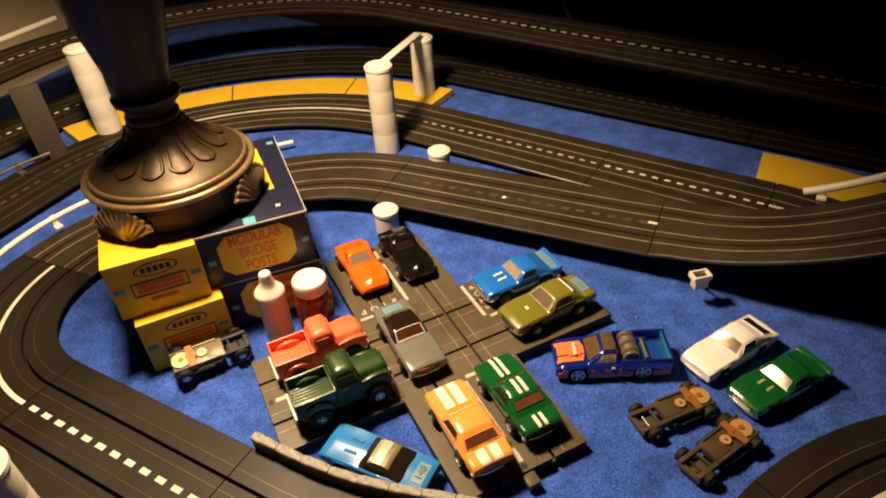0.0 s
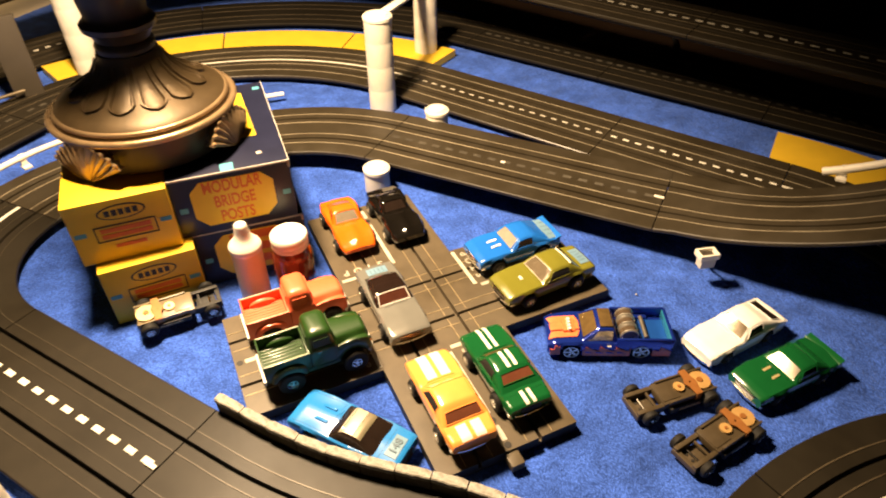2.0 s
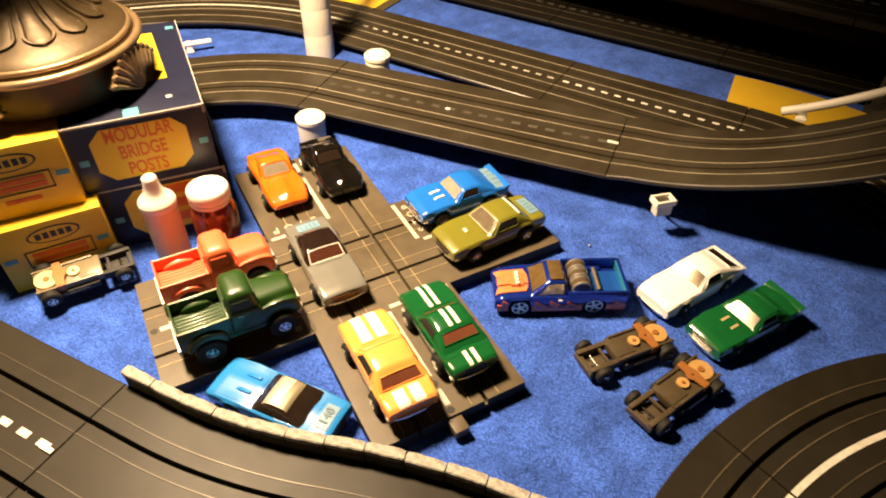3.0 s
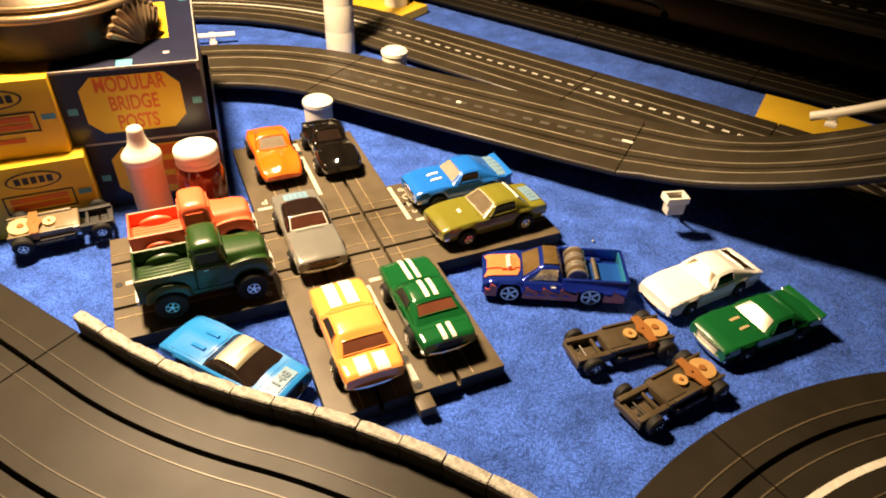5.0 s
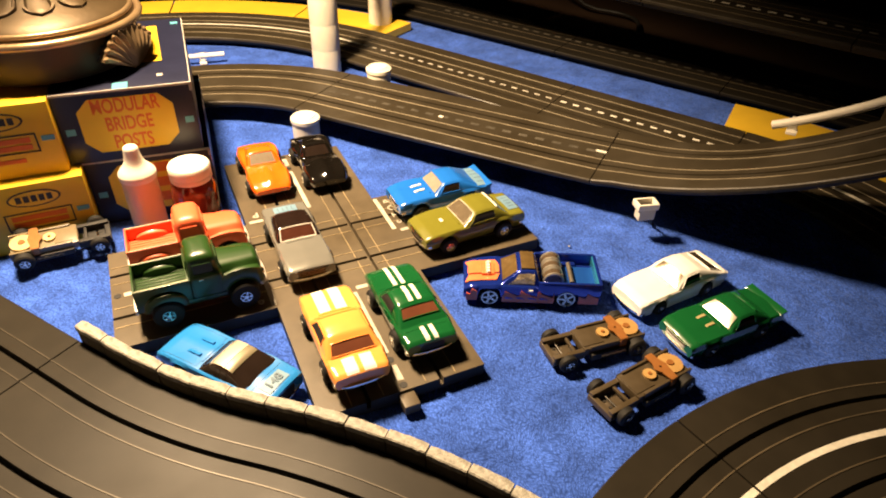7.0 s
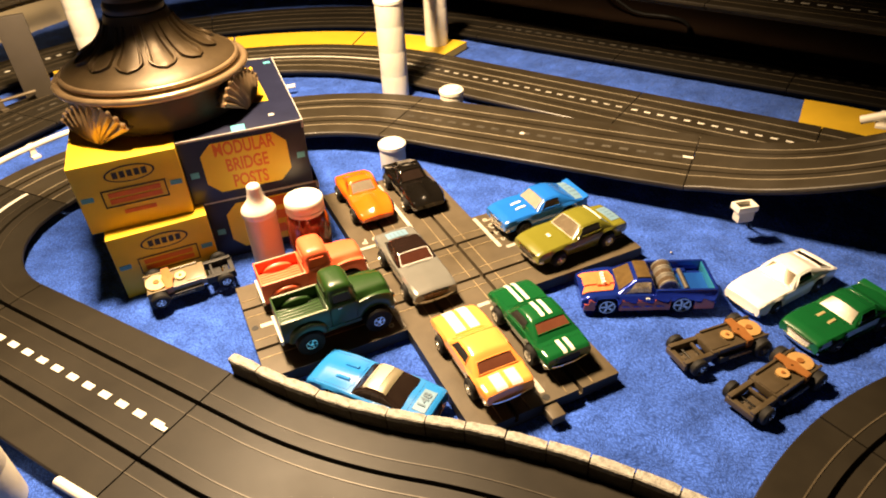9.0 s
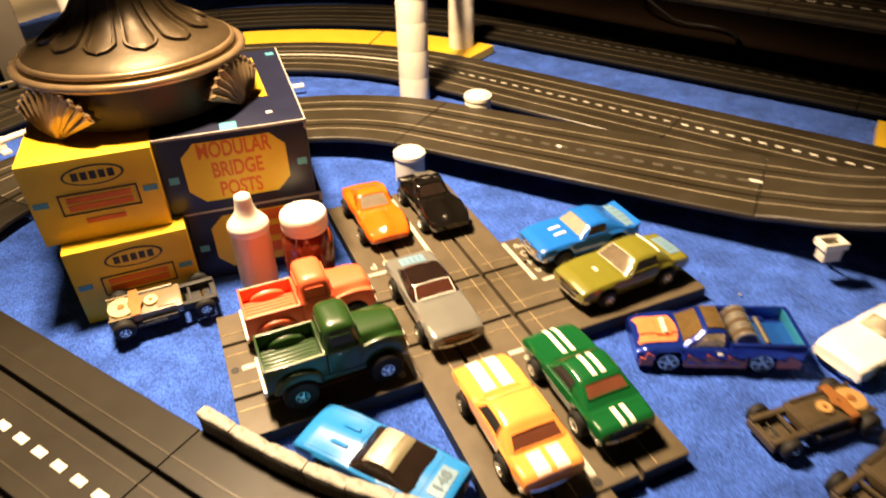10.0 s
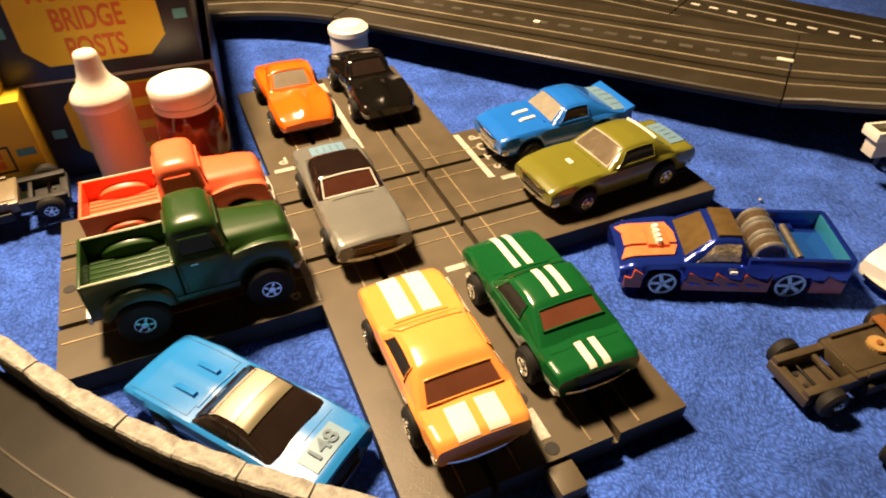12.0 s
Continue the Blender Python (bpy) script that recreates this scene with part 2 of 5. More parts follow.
# red side flames, with the shade on the flank put into the colour
M["flame_side"] = material("shaded_flame_print", (0.55, 0.11, 0.05), 0.3, var=0.2, scale=300, coat=0.5)
M["flame"] = material("orange_flame_print", (0.80, 0.20, 0.07), 0.3, var=0.15, scale=300, coat=0.5)

def paint(name, c, rough=0.22, coat=0.7, metal=0.0):
    M[name] = material(name + "_paint", c, rough, metal=metal, coat=coat, var=0.06, scale=160, bump=0.02, bump_scale=900)
paint("orange", (0.84, 0.13, 0.008)); paint("camaro", (0.92, 0.35, 0.08)); paint("black", (0.006, 0.005, 0.004), 0.12, 1.0)
paint("grey", (0.235, 0.235, 0.215), 0.22, 0.9, 0.35); paint("blue", (0.015, 0.15, 0.62)); paint("olive", (0.17, 0.165, 0.022), 0.26)
paint("sky", (0.02, 0.21, 0.60), 0.3); paint("white_body", (0.86, 0.85, 0.82)); paint("green", (0.006, 0.088, 0.022), 0.22)
paint("truck_green", (0.016, 0.050, 0.008), 0.36, 0.25); paint("truck_red", (0.84, 0.145, 0.055), 0.42, 0.2)
paint("metal_blue", (0.012, 0.035, 0.33), 0.2, 1.0, 0.5); paint("bed_lit_blue", (0.015, 0.09, 0.42), 0.25, 0.8, 0.3); paint("bed_lit_teal", (0.03, 0.22, 0.36), 0.25, 0.8, 0.2)
paint("stripe", (0.82, 0.78, 0.68), 0.35, 0.3)

# ---------- mesh helpers ----------
def part(name, bm, mat, parent=None, label="", smooth=True):
    bmesh.ops.recalc_face_normals(bm, faces=bm.faces)
    me = bpy.data.meshes.new(name)
    bm.to_mesh(me)
    bm.free()
    me.materials.append(M[mat])
    if smooth:
        me.polygons.foreach_set("use_smooth", [True] * len(me.polygons))
        me.set_sharp_from_angle(angle=radians(38))
    ob = new(name, me)
    if parent:
        ob.parent = parent
    if label:
        ob["label"] = label
    return ob

def thing(name, m, label, category, group="", kind=""):
    e = new(name)
    e.empty_display_size = 0.01
    e.matrix_world = m
    return tagged(e, label, category, group, kind)

def box(bm, x0, x1, y0, y1, z0, z1, bevel=0.0, m=None):
    vs = [bm.verts.new((x, y, z)) for z in (z0, z1) for x, y in ((x0, y0), (x1, y0), (x1, y1), (x0, y1))]
    fs = [bm.faces.new([vs[i] for i in f]) for f in ((3, 2, 1, 0), (4, 5, 6, 7), (0, 1, 5, 4), (1, 2, 6, 5), (2, 3, 7, 6), (3, 0, 4, 7))]
    if bevel:
        es = list({e for f in fs for e in f.edges})
        r = bmesh.ops.bevel(bm, geom=es, offset=bevel, segments=2, affect="EDGES", profile=0.6)
        vs = list({v for v in vs if v.is_valid} | {v for v in r["verts"]})
    if m is not None:
        bmesh.ops.transform(bm, matrix=m, verts=vs)
    return bm

def loft(bm, sections, cap=True, closed=True):
    rings = [[bm.verts.new(p) for p in s] for s in sections]
    for a, b in zip(rings, rings[1:]):
        for i in range(len(a) if closed else len(a) - 1):
            j = (i + 1) % len(a)
            bm.faces.new((a[i], a[j], b[j], b[i]))
    if cap:
        bm.faces.new(list(reversed(rings[0])))
        bm.faces.new(rings[-1])
    return bm

def circle(r, z, n=24, x=0.0, y=0.0):
    return [(x + r * math.cos(2 * math.pi * i / n), y + r * math.sin(2 * math.pi * i / n), z) for i in range(n)]

def revolve(bm, profile, n=32):
    return loft(bm, [circle(r, z, n) for r, z in profile])

def cyl_y(bm, r, y0, y1, x=0.0, z=0.0, n=20, bevel=0.0):
    ys = [(r - bevel, y0), (r, y0 + bevel), (r, y1 - bevel), (r - bevel, y1)] if bevel else [(r, y0), (r, y1)]
    return loft(bm, [[(x + q * math.cos(2 * math.pi * i / n), y, z + q * math.sin(2 * math.pi * i / n)) for i in range(n)] for q, y in ys])

def prism(bm, pts, z0, z1):
    return loft(bm, [[(x, y, z0) for x, y in pts], [(x, y, z1) for x, y in pts]])

def tube(bm, pts, r, n=10):
    """A round bar along points."""
    secs = []
    for i, p in enumerate(pts):
        d = (Vector(pts[min(i + 1, len(pts) - 1)]) - Vector(pts[max(i - 1, 0)])).normalized()
        a = d.cross(Vector((0, 0, 1)))
        a = a.normalized() if a.length > 1e-4 else Vector((1, 0, 0))
        b = a.cross(d)
        secs.append([Vector(p) + r * (math.cos(2 * math.pi * k / n) * a + math.sin(2 * math.pi * k / n) * b) for k in range(n)])
    return loft(bm, secs)

def text_mesh(name, body, size, mat, parent, m, width=1.0, label=""):
    cu = bpy.data.curves.new(name, "FONT")
    cu.body, cu.size, cu.align_x, cu.align_y, cu.extrude, cu.space_line = body, size, "CENTER", "CENTER", 0.00006, 0.95
    cu.offset = size * 0.022
    tmp = new(name, cu)
    bpy.context.view_layer.update()
    me = bpy.data.meshes.new_from_object(tmp)
    bpy.data.objects.remove(tmp)
    me.materials.clear()
    me.materials.append(M[mat])
    ob = new(name, me)
    ob.parent = parent
    ob.matrix_local = m @ Matrix.Diagonal((width, 1, 1, 1))
    if label:
        ob["label"] = label
    return ob

# ---------- room ----------
def slab(name, x0, x1, y0, y1, z0, z1, mat, label, m=None):
    ob = part(name, box(bmesh.new(), x0, x1, y0, y1, z0, z1, 0, m), mat, smooth=False)
    return tagged(ob, label, "wall" if "wall" in name else name, kind="structure")

EDGE = 0.43  # the carpet ends here, beyond the raised track
def carpet():
    """One sheet, squared to the long straights: fine pile in the middle, coarse outside."""
    h = radians(-62)
    us = np.array([-1.3, -1.0, -0.75, -0.55, -0.4, -0.3] + list(np.linspace(-0.22, 0.33, 400)) + [0.4, 0.5, 0.7, 1.0, 1.3])
    vs = np.array([-1.3, -1.0, -0.75, -0.55, -0.4, -0.3] + list(np.linspace(-0.23, 0.30, 385)) + [0.34, 0.38, EDGE])
    U, V = np.meshgrid(us, vs, indexing="ij")
    X, Y = U * math.cos(h) - V * math.sin(h), U * math.sin(h) + V * math.cos(h)
    rng = np.random.default_rng(4)
    Z = rng.normal(0, 1, X.shape)
    Z = 0.45 * Z + 0.55 * np.roll(Z, 1, 0)
    wob = np.sin(X * 61 + 2 * np.sin(Y * 23)) * np.sin(Y * 53 + 1.5 * np.sin(X * 31))
    Z = np.clip(Z * 0.00030 + wob * 0.0003 - 0.0007, -0.0020, 0.0)
    n, k = X.shape
    idx = np.arange(n * k).reshape(n, k)
    faces = np.stack([idx[:-1, :-1], idx[1:, :-1], idx[1:, 1:], idx[:-1, 1:]], -1).reshape(-1, 4)
    me = bpy.data.meshes.new("ground")
    me.from_pydata(np.stack([X, Y, Z], -1).reshape(-1, 3).tolist(), [], faces.tolist())
    me.materials.append(M["carpet"])
    me.polygons.foreach_set("use_smooth", [True] * len(me.polygons))
    return tagged(new("ground", me), "royal blue short-pile carpet under the race track", "carpet", kind="structure")

carpet()
tbl = slab("table_top", -1.35, 1.35, -1.35, 0.85, -0.035, -0.004, "dark_wood", "dark wooden table top under the blue carpet", pose(0, 0, 0, 0, 0, -62))
slab("floor", -1.9, 1.9, -1.9, 1.9, -0.80, -0.75, "dark_wall", "floor darkened for the unlit room")
slab("wall_south", -1.9, 1.9, -1.95, -1.9, -0.75, 1.7, "dark_wall", "wall darkened for the unlit room behind the viewer")
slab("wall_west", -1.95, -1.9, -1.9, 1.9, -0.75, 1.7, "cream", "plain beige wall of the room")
slab("wall_east", 1.9, 1.95, -1.9, 1.9, -0.75, 1.7, "dark_wall", "wall darkened for the unlit room")
slab("wall_north", -1.9, 1.9, 1.9, 1.95, -0.75, 1.7, "dark_wall", "wall darkened for the unlit room")
slab("ceiling", -1.95, 1.95, -1.95, 1.95, 1.7, 1.75, "ceiling", "plain pale ceiling")
slab("wall_panel", -0.5, 0.115, 0.0, 0.02, -0.004, 0.10, "cream", "beige panel standing behind the track", pose(-0.27, 0.642, 0, 0, 0, 41))

# ---------- slot-car track ----------
W, TH, SLOT = 0.075, 0.007, 0.0166

def run(x, y, heading, segments, step=0.006):
    """Sections of a track from straights (metres,) and curves (radius, degrees, + turns left): lists of (x, y, heading)."""
    out, h = [], radians(heading)
    for s in segments:
        pts = [(x, y, h)]
        if len(s) == 1:
            n = max(2, round(s[0] / 0.03))
            for i in range(n):
                x, y = x + s[0] / n * math.cos(h), y + s[0] / n * math.sin(h)
                pts.append((x, y, h))
        else:
            r, a = s[0], radians(s[1])
            n = max(3, round(abs(a) * r / step))
            cx, cy = x - math.copysign(r, a) * math.sin(h), y + math.copysign(r, a) * math.cos(h)
            for i in range(n):
                h += a / n
                x, y = cx + math.copysign(r, a) * math.sin(h), cy - math.copysign(r, a) * math.cos(h)
                pts.append((x, y, h))
        out.append((pts, len(s) > 1))
    return out

def track_profile():
    p = [(-W / 2 + 0.0060, -TH), (-W / 2 + 0.0052, -0.0032), (-W / 2, -0.0024), (-W / 2, -0.0006), (-W / 2 + 0.0006, 0.0)]
    for c in (-SLOT, SLOT):
        p += [(c - 0.0011, 0.0), (c - 0.0010, -0.0042), (c + 0.0010, -0.0042), (c + 0.0011, 0.0)]
    return p + [(W / 2 - 0.0006, 0.0), (W / 2, -0.0006), (W / 2, -0.0024), (W / 2 - 0.0052, -0.0032), (W / 2 - 0.0060, -TH)]

def sweep(bm, pts, profile):
    secs = []
    for x, y, h, z, tilt in pts:
        nx, ny = -math.sin(h), math.cos(h)
        secs.append([(x + nx * u, y + ny * u, z + v - tilt * u) for u, v in profile])
    return loft(bm, secs)

def strip(u, w, z0, z1):
    return [(u - w / 2, z0), (u - w / 2, z1), (u + w / 2, z1), (u + w / 2, z0)]

def lay_track(label, sections, z_of, dash="line", curve_line=True, dash_pitch=0.0118, dash_len=0.0062, dash_w=0.0032, group="track sections", rail=("rail", 0.0007), bed="track", bank=lambda s: 0.0):
    d0 = 0.0
    for pts, curved in sections:
        lens = [0.0]
        for p, q in zip(pts, pts[1:]):
            lens.append(lens[-1] + math.dist(p[:2], q[:2]))
        L = lens[-1]
        full = [(x, y, h, z_of(d0 + s), bank(d0 + s)) for (x, y, h), s in zip(pts, lens)]
        gap = 0.0004
        def cut(a, b, full=full, lens=lens):
            out = []
            for i in range(len(full) - 1):
                for t in sorted((a, b)):
                    if lens[i] <= t < lens[i + 1] and t == a:
                        f = (t - lens[i]) / (lens[i + 1] - lens[i])
                        out.append(tuple(full[i][k] + (full[i + 1][k] - full[i][k]) * f for k in range(5)))
                if a < lens[i + 1] < b:
                    out.append(full[i + 1])
                if lens[i] < b <= lens[i + 1]:
                    f = (b - lens[i]) / (lens[i + 1] - lens[i])
                    out.append(tuple(full[i][k] + (full[i + 1][k] - full[i][k]) * f for k in range(5)))
            return out
        e = thing("track_section", Matrix(), label, "race track", group)
        main = cut(gap, L - gap)
        part("roadbed", sweep(bmesh.new(), main, track_profile()), bed, e)
        if rail:
            for c in (-SLOT, SLOT):
                for o in (-0.0070, 0.0070):
                    part("contact_rail", sweep(bmesh.new(), main, strip(c + o, rail[1], -0.0005, 0.0003)), rail[0], e, "thin steel contact strip")
        if dash:
            if curved and curve_line:
                part("centre_line", sweep(bmesh.new(), cut(0.0006, L - 0.0006), strip(0, 0.0028, -0.0004, 0.00015)), dash, e, "solid white centre line")
            else:
                s = 0.004
                while s + dash_len < L:
                    part("dash", sweep(bmesh.new(), cut(s, s + dash_len), strip(0, dash_w, -0.0004, 0.00015)), dash, e)
                    s += dash_pitch
        d0 += L

def ramp(points):
    def z(s):
        return float(np.interp(s, [p[0] for p in points], [p[1] for p in points]))
    return z

flat = lambda s: 0.0085
RAISED = 0.076
NEAR_WIND = [(0.024,), (0.300, 17), (0.295, -21), (0.09,)]
# near loop: along the front, round the boxes at the left, then rising to the right
def joined(sections):
    """Several stretches as one piece."""
    pts = list(sections[0][0])
    for section in sections[1:]:
        pts += section[0][1:]
    return [(pts, True)]
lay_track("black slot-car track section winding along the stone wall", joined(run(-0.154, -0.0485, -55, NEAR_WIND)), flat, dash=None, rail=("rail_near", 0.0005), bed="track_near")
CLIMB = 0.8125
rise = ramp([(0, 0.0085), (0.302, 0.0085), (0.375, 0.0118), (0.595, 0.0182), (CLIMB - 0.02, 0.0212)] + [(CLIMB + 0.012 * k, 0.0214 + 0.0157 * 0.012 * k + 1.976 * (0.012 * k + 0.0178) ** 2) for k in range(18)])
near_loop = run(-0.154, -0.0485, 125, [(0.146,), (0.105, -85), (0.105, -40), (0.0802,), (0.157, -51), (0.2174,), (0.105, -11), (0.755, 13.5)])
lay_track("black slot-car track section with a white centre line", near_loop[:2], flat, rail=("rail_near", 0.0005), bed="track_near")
d0 = 0.146 + 0.105 * radians(85)
lay_track("black slot-car track section rising on white posts", near_loop[2:5], lambda s: rise(s + d0), dash=None)
lay_track("black slot-car track section with faded dashes rising on white posts", near_loop[5:6], lambda s: rise(s + CLIMB - 0.2174), dash="line_worn_shaded")
lay_track("black slot-car track section climbing steeply from the joint", joined(near_loop[6:]), lambda s: rise(s + CLIMB), dash=None, bank=ramp([(0, 0), (0.08, 0.07), (1, 0.07)]))
# middle loop on the carpet
middle = run(0.221, 0.117, 121, [(0.20,), (0.2525, 59)])
lay_track("black slot-car track section with greyed dashes", middle[:1], flat, dash="line_grey", dash_pitch=0.0105, dash_len=0.0050, dash_w=0.0022)
lay_track("black slot-car curve with a solid white centre line", middle[1:], flat)
# shade at the left is put into the bed, dashes and rails
lay_track("black slot-car track section, darkened for shade, beside the boxes", run(-0.09844, 0.41089, 180, [(0.20, 40), (0.18,)]), flat, dash="line_worn_shaded", curve_line=False, rail=("rail_dull", 0.0005), bed="track_near")
lay_track("black slot-car track section with bright white dashes", run(0.221, 0.117, -59, [(0.138,), (0.19, -33), (0.15,)]), flat, dash_pitch=0.0105, dash_len=0.0050, dash_w=0.0024)
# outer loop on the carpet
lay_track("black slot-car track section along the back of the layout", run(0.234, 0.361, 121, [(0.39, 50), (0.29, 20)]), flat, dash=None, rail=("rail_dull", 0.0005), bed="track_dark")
lay_track("black slot-car track section, darkened for shade, with white dashes", run(-0.13999, 0.54358, 191, [(0.29, 20), (0.30,)]), flat, dash_pitch=0.0118, dash_len=0.0050, curve_line=False, rail=("rail_dull", 0.0005), bed="track_near")
lay_track("black slot-car track section along the back of the layout", run(0.234, 0.361, -59, [(0.152,), (0.152,), (0.152,)]), flat, dash="line_worn_shaded", rail=("rail_dull", 0.0004), bed="track_dark")
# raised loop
# weak light on the raised loop is put into its grey dashes
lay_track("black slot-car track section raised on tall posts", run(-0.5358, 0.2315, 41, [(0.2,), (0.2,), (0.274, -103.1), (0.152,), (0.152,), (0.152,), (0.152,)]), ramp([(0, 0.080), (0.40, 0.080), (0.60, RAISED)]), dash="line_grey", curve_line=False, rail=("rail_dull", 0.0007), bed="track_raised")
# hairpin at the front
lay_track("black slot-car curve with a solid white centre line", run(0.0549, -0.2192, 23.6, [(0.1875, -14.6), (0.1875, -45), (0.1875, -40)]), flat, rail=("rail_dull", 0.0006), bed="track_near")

# yellow aprons outside the curves
def apron(cx, cy, r0, r1, a0, a1, label):
    n = max(6, int((a1 - a0) / 3))
    ang = [radians(a0 + (a1 - a0) * i / n) for i in range(n + 1)]
    pts = [(cx + r1 * math.cos(a), cy + r1 * math.sin(a)) for a in ang] + [(cx + r0 * math.cos(a), cy + r0 * math.sin(a)) for a in reversed(ang)]
    bm = bmesh.new()
    lo = [bm.verts.new((x, y, 0.0005)) for x, y in pts]
    hi = [bm.verts.new((x, y, 0.0075)) for x, y in pts]
    k = len(pts)
    for i in range(k):
        bm.faces.new((lo[i], lo[(i + 1) % k], hi[(i + 1) % k], hi[i]))
    for i in range(n):
        bm.faces.new((hi[i], hi[i + 1], hi[k - 2 - i], hi[k - 1 - i]))
        bm.faces.new((lo[k - 1 - i], lo[k - 2 - i], lo[i + 1], lo[i]))
    return tagged(part("track_apron", bm, "apron"), label, "track border", "yellow aprons")
for a0, a1 in ((31.5, 52), (52.3, 77), (77.3, 101), (102, 109)):
    apron(-0.0993, 0.1583, 0.2905, 0.335, a0, a1, "yellow plastic apron along the outside of a curve")
apron(0.1300, -0.1005, 0.2290, 0.2770, 4, 35.5, "yellow plastic apron beside the track end")

# ---------- crossing piece ----------
def crossing():
    e = thing("crossing_track", Matrix(), "black four-way crossing track with white stop markings on the carpet", "race track")
    h, L, zt, z0 = 0.0375, 0.1095, 0.007, 0.0003
    s, g = SLOT, 0.0010
    bm = bmesh.new()
    cuts = [-L, -h, -s - g, -s + g, s - g, s + g, h, L]
    def inside(x, y):
        return min(abs(x), abs(y)) < h
    def slot(x, y):
        return abs(abs(x) - s) < g and abs(y) < L - 0.0 or abs(abs(y) - s) < g and abs(x) < L
    n = len(cuts) - 1
    def zc(i, j):
        if not (0 <= i < n and 0 <= j < n):
            return None
        x, y = (cuts[i] + cuts[i + 1]) / 2, (cuts[j] + cuts[j + 1]) / 2
        if not inside(x, y):
            return None
        on = (abs(abs(x) - s) < g and abs(y) < L) if abs(x) < h else False
        on2 = (abs(abs(y) - s) < g and abs(x) < L) if abs(y) < h else False
        return zt - 0.004 if on or on2 else zt
    cache = {}
    skirt = bmesh.new()
    def v(i, j, z):
        k = (i, j, round(z, 5))
        if k not in cache:
            cache[k] = bm.verts.new((cuts[i], cuts[j], z))
        return cache[k]
    for i in range(n):
        for j in range(n):
            z = zc(i, j)
            if z is None:
                continue
            bm.faces.new((v(i, j, z), v(i + 1, j, z), v(i + 1, j + 1, z), v(i, j + 1, z)))
            for di, dj, a, b in ((-1, 0, (i, j + 1), (i, j)), (1, 0, (i + 1, j), (i + 1, j + 1)), (0, -1, (i, j), (i + 1, j)), (0, 1, (i + 1, j + 1), (i, j + 1))):
                q = zc(i + di, j + dj)
                zl = z0 if q is None else q
                if q is None:
                    skirt.faces.new([skirt.verts.new(p) for p in ((cuts[a[0]], cuts[a[1]], z), (cuts[b[0]], cuts[b[1]], z), (cuts[b[0]], cuts[b[1]], zl), (cuts[a[0]], cuts[a[1]], zl))])
                elif zl < z - 1e-6:
                    bm.faces.new((v(*a, z), v(*b, z), v(*b, zl), v(*a, zl)))
    part("roadbed", bm, "track_crossing", e, smooth=False)
    # shade on the sides of the crossing is put into this black skirt
    part("skirt", skirt, "under", e, "edge blackened for shade", smooth=False)
    for c in (-s, s):
        for o in (-0.0070, 0.0070):
            for a, b in ((-L + 0.001, -s - 0.0016), (-s + 0.0016, s - 0.0016), (s + 0.0016, L - 0.001)):
                part("contact_rail", box(bmesh.new(), c + o - 0.0002, c + o + 0.0002, a, b, zt - 0.001, zt + 0.00032), "rail_brass", e, "thin steel contact strip")
                part("contact_rail", box(bmesh.new(), a, b, c + o - 0.0002, c + o + 0.0002, zt - 0.001, zt + 0.00024), "rail_brass", e, "thin steel contact strip")
    for k in range(4):
        r = pose(0, 0, 0, 0, 0, 90 * k)
        part("stop_bar", box(bmesh.new(), 0.002, h - 0.002, -h - 0.0022, -h + 0.0002, zt - 0.001, zt + 0.00018, 0, r), "line_grey", e, "painted white stop bar")
        part("dash", box(bmesh.new(), -0.0014, 0.0014, -L + 0.0058, -L + 0.0150, zt - 0.001, zt + 0.00018, 0, r), "line_grey", e)
        part("centre_line", box(bmesh.new(), -0.0012, 0.0012, -L + 0.0230, -h - 0.004, zt - 0.001, zt + 0.00018, 0, r), "line_grey", e, "painted white centre line")
        for j, letter in enumerate("STOP"):
            text_mesh("stop_letter", letter, 0.0068, "line_grey", e, r @ pose(0.0080 + 0.0076 * j, -h - 0.0076, zt + 0.00012), 1.0, "painted white letter on the road")
        for d in (0.0029, 0.0185):
            part("connector_pin", loft(bmesh.new(), [circle(0.0018, zt - 0.0008, 14), circle(0.0018, zt + 0.0002, 14)]), "under", e).matrix_local = r @ pose(0.0, -L + d, 0)
    bm = box(bmesh.new(), -0.0035, 0.0035, -L - 0.008, -L - 0.0002, 0.0008, 0.0058, 0.0006)
    part("plug_lug", bm, "track_crossing", e)
crossing()

# ---------- cars ----------
def soft_curve(points, r=0.035):
    """Straight runs between points, with the corners rounded over a length of 2 r."""
    xs, ys = [p[0] for p in points], [p[1] for p in points]
    k = np.linspace(-r, r, 9)
    def f(u):
        return float(np.mean(np.interp(u + k, xs, ys)))
    return f

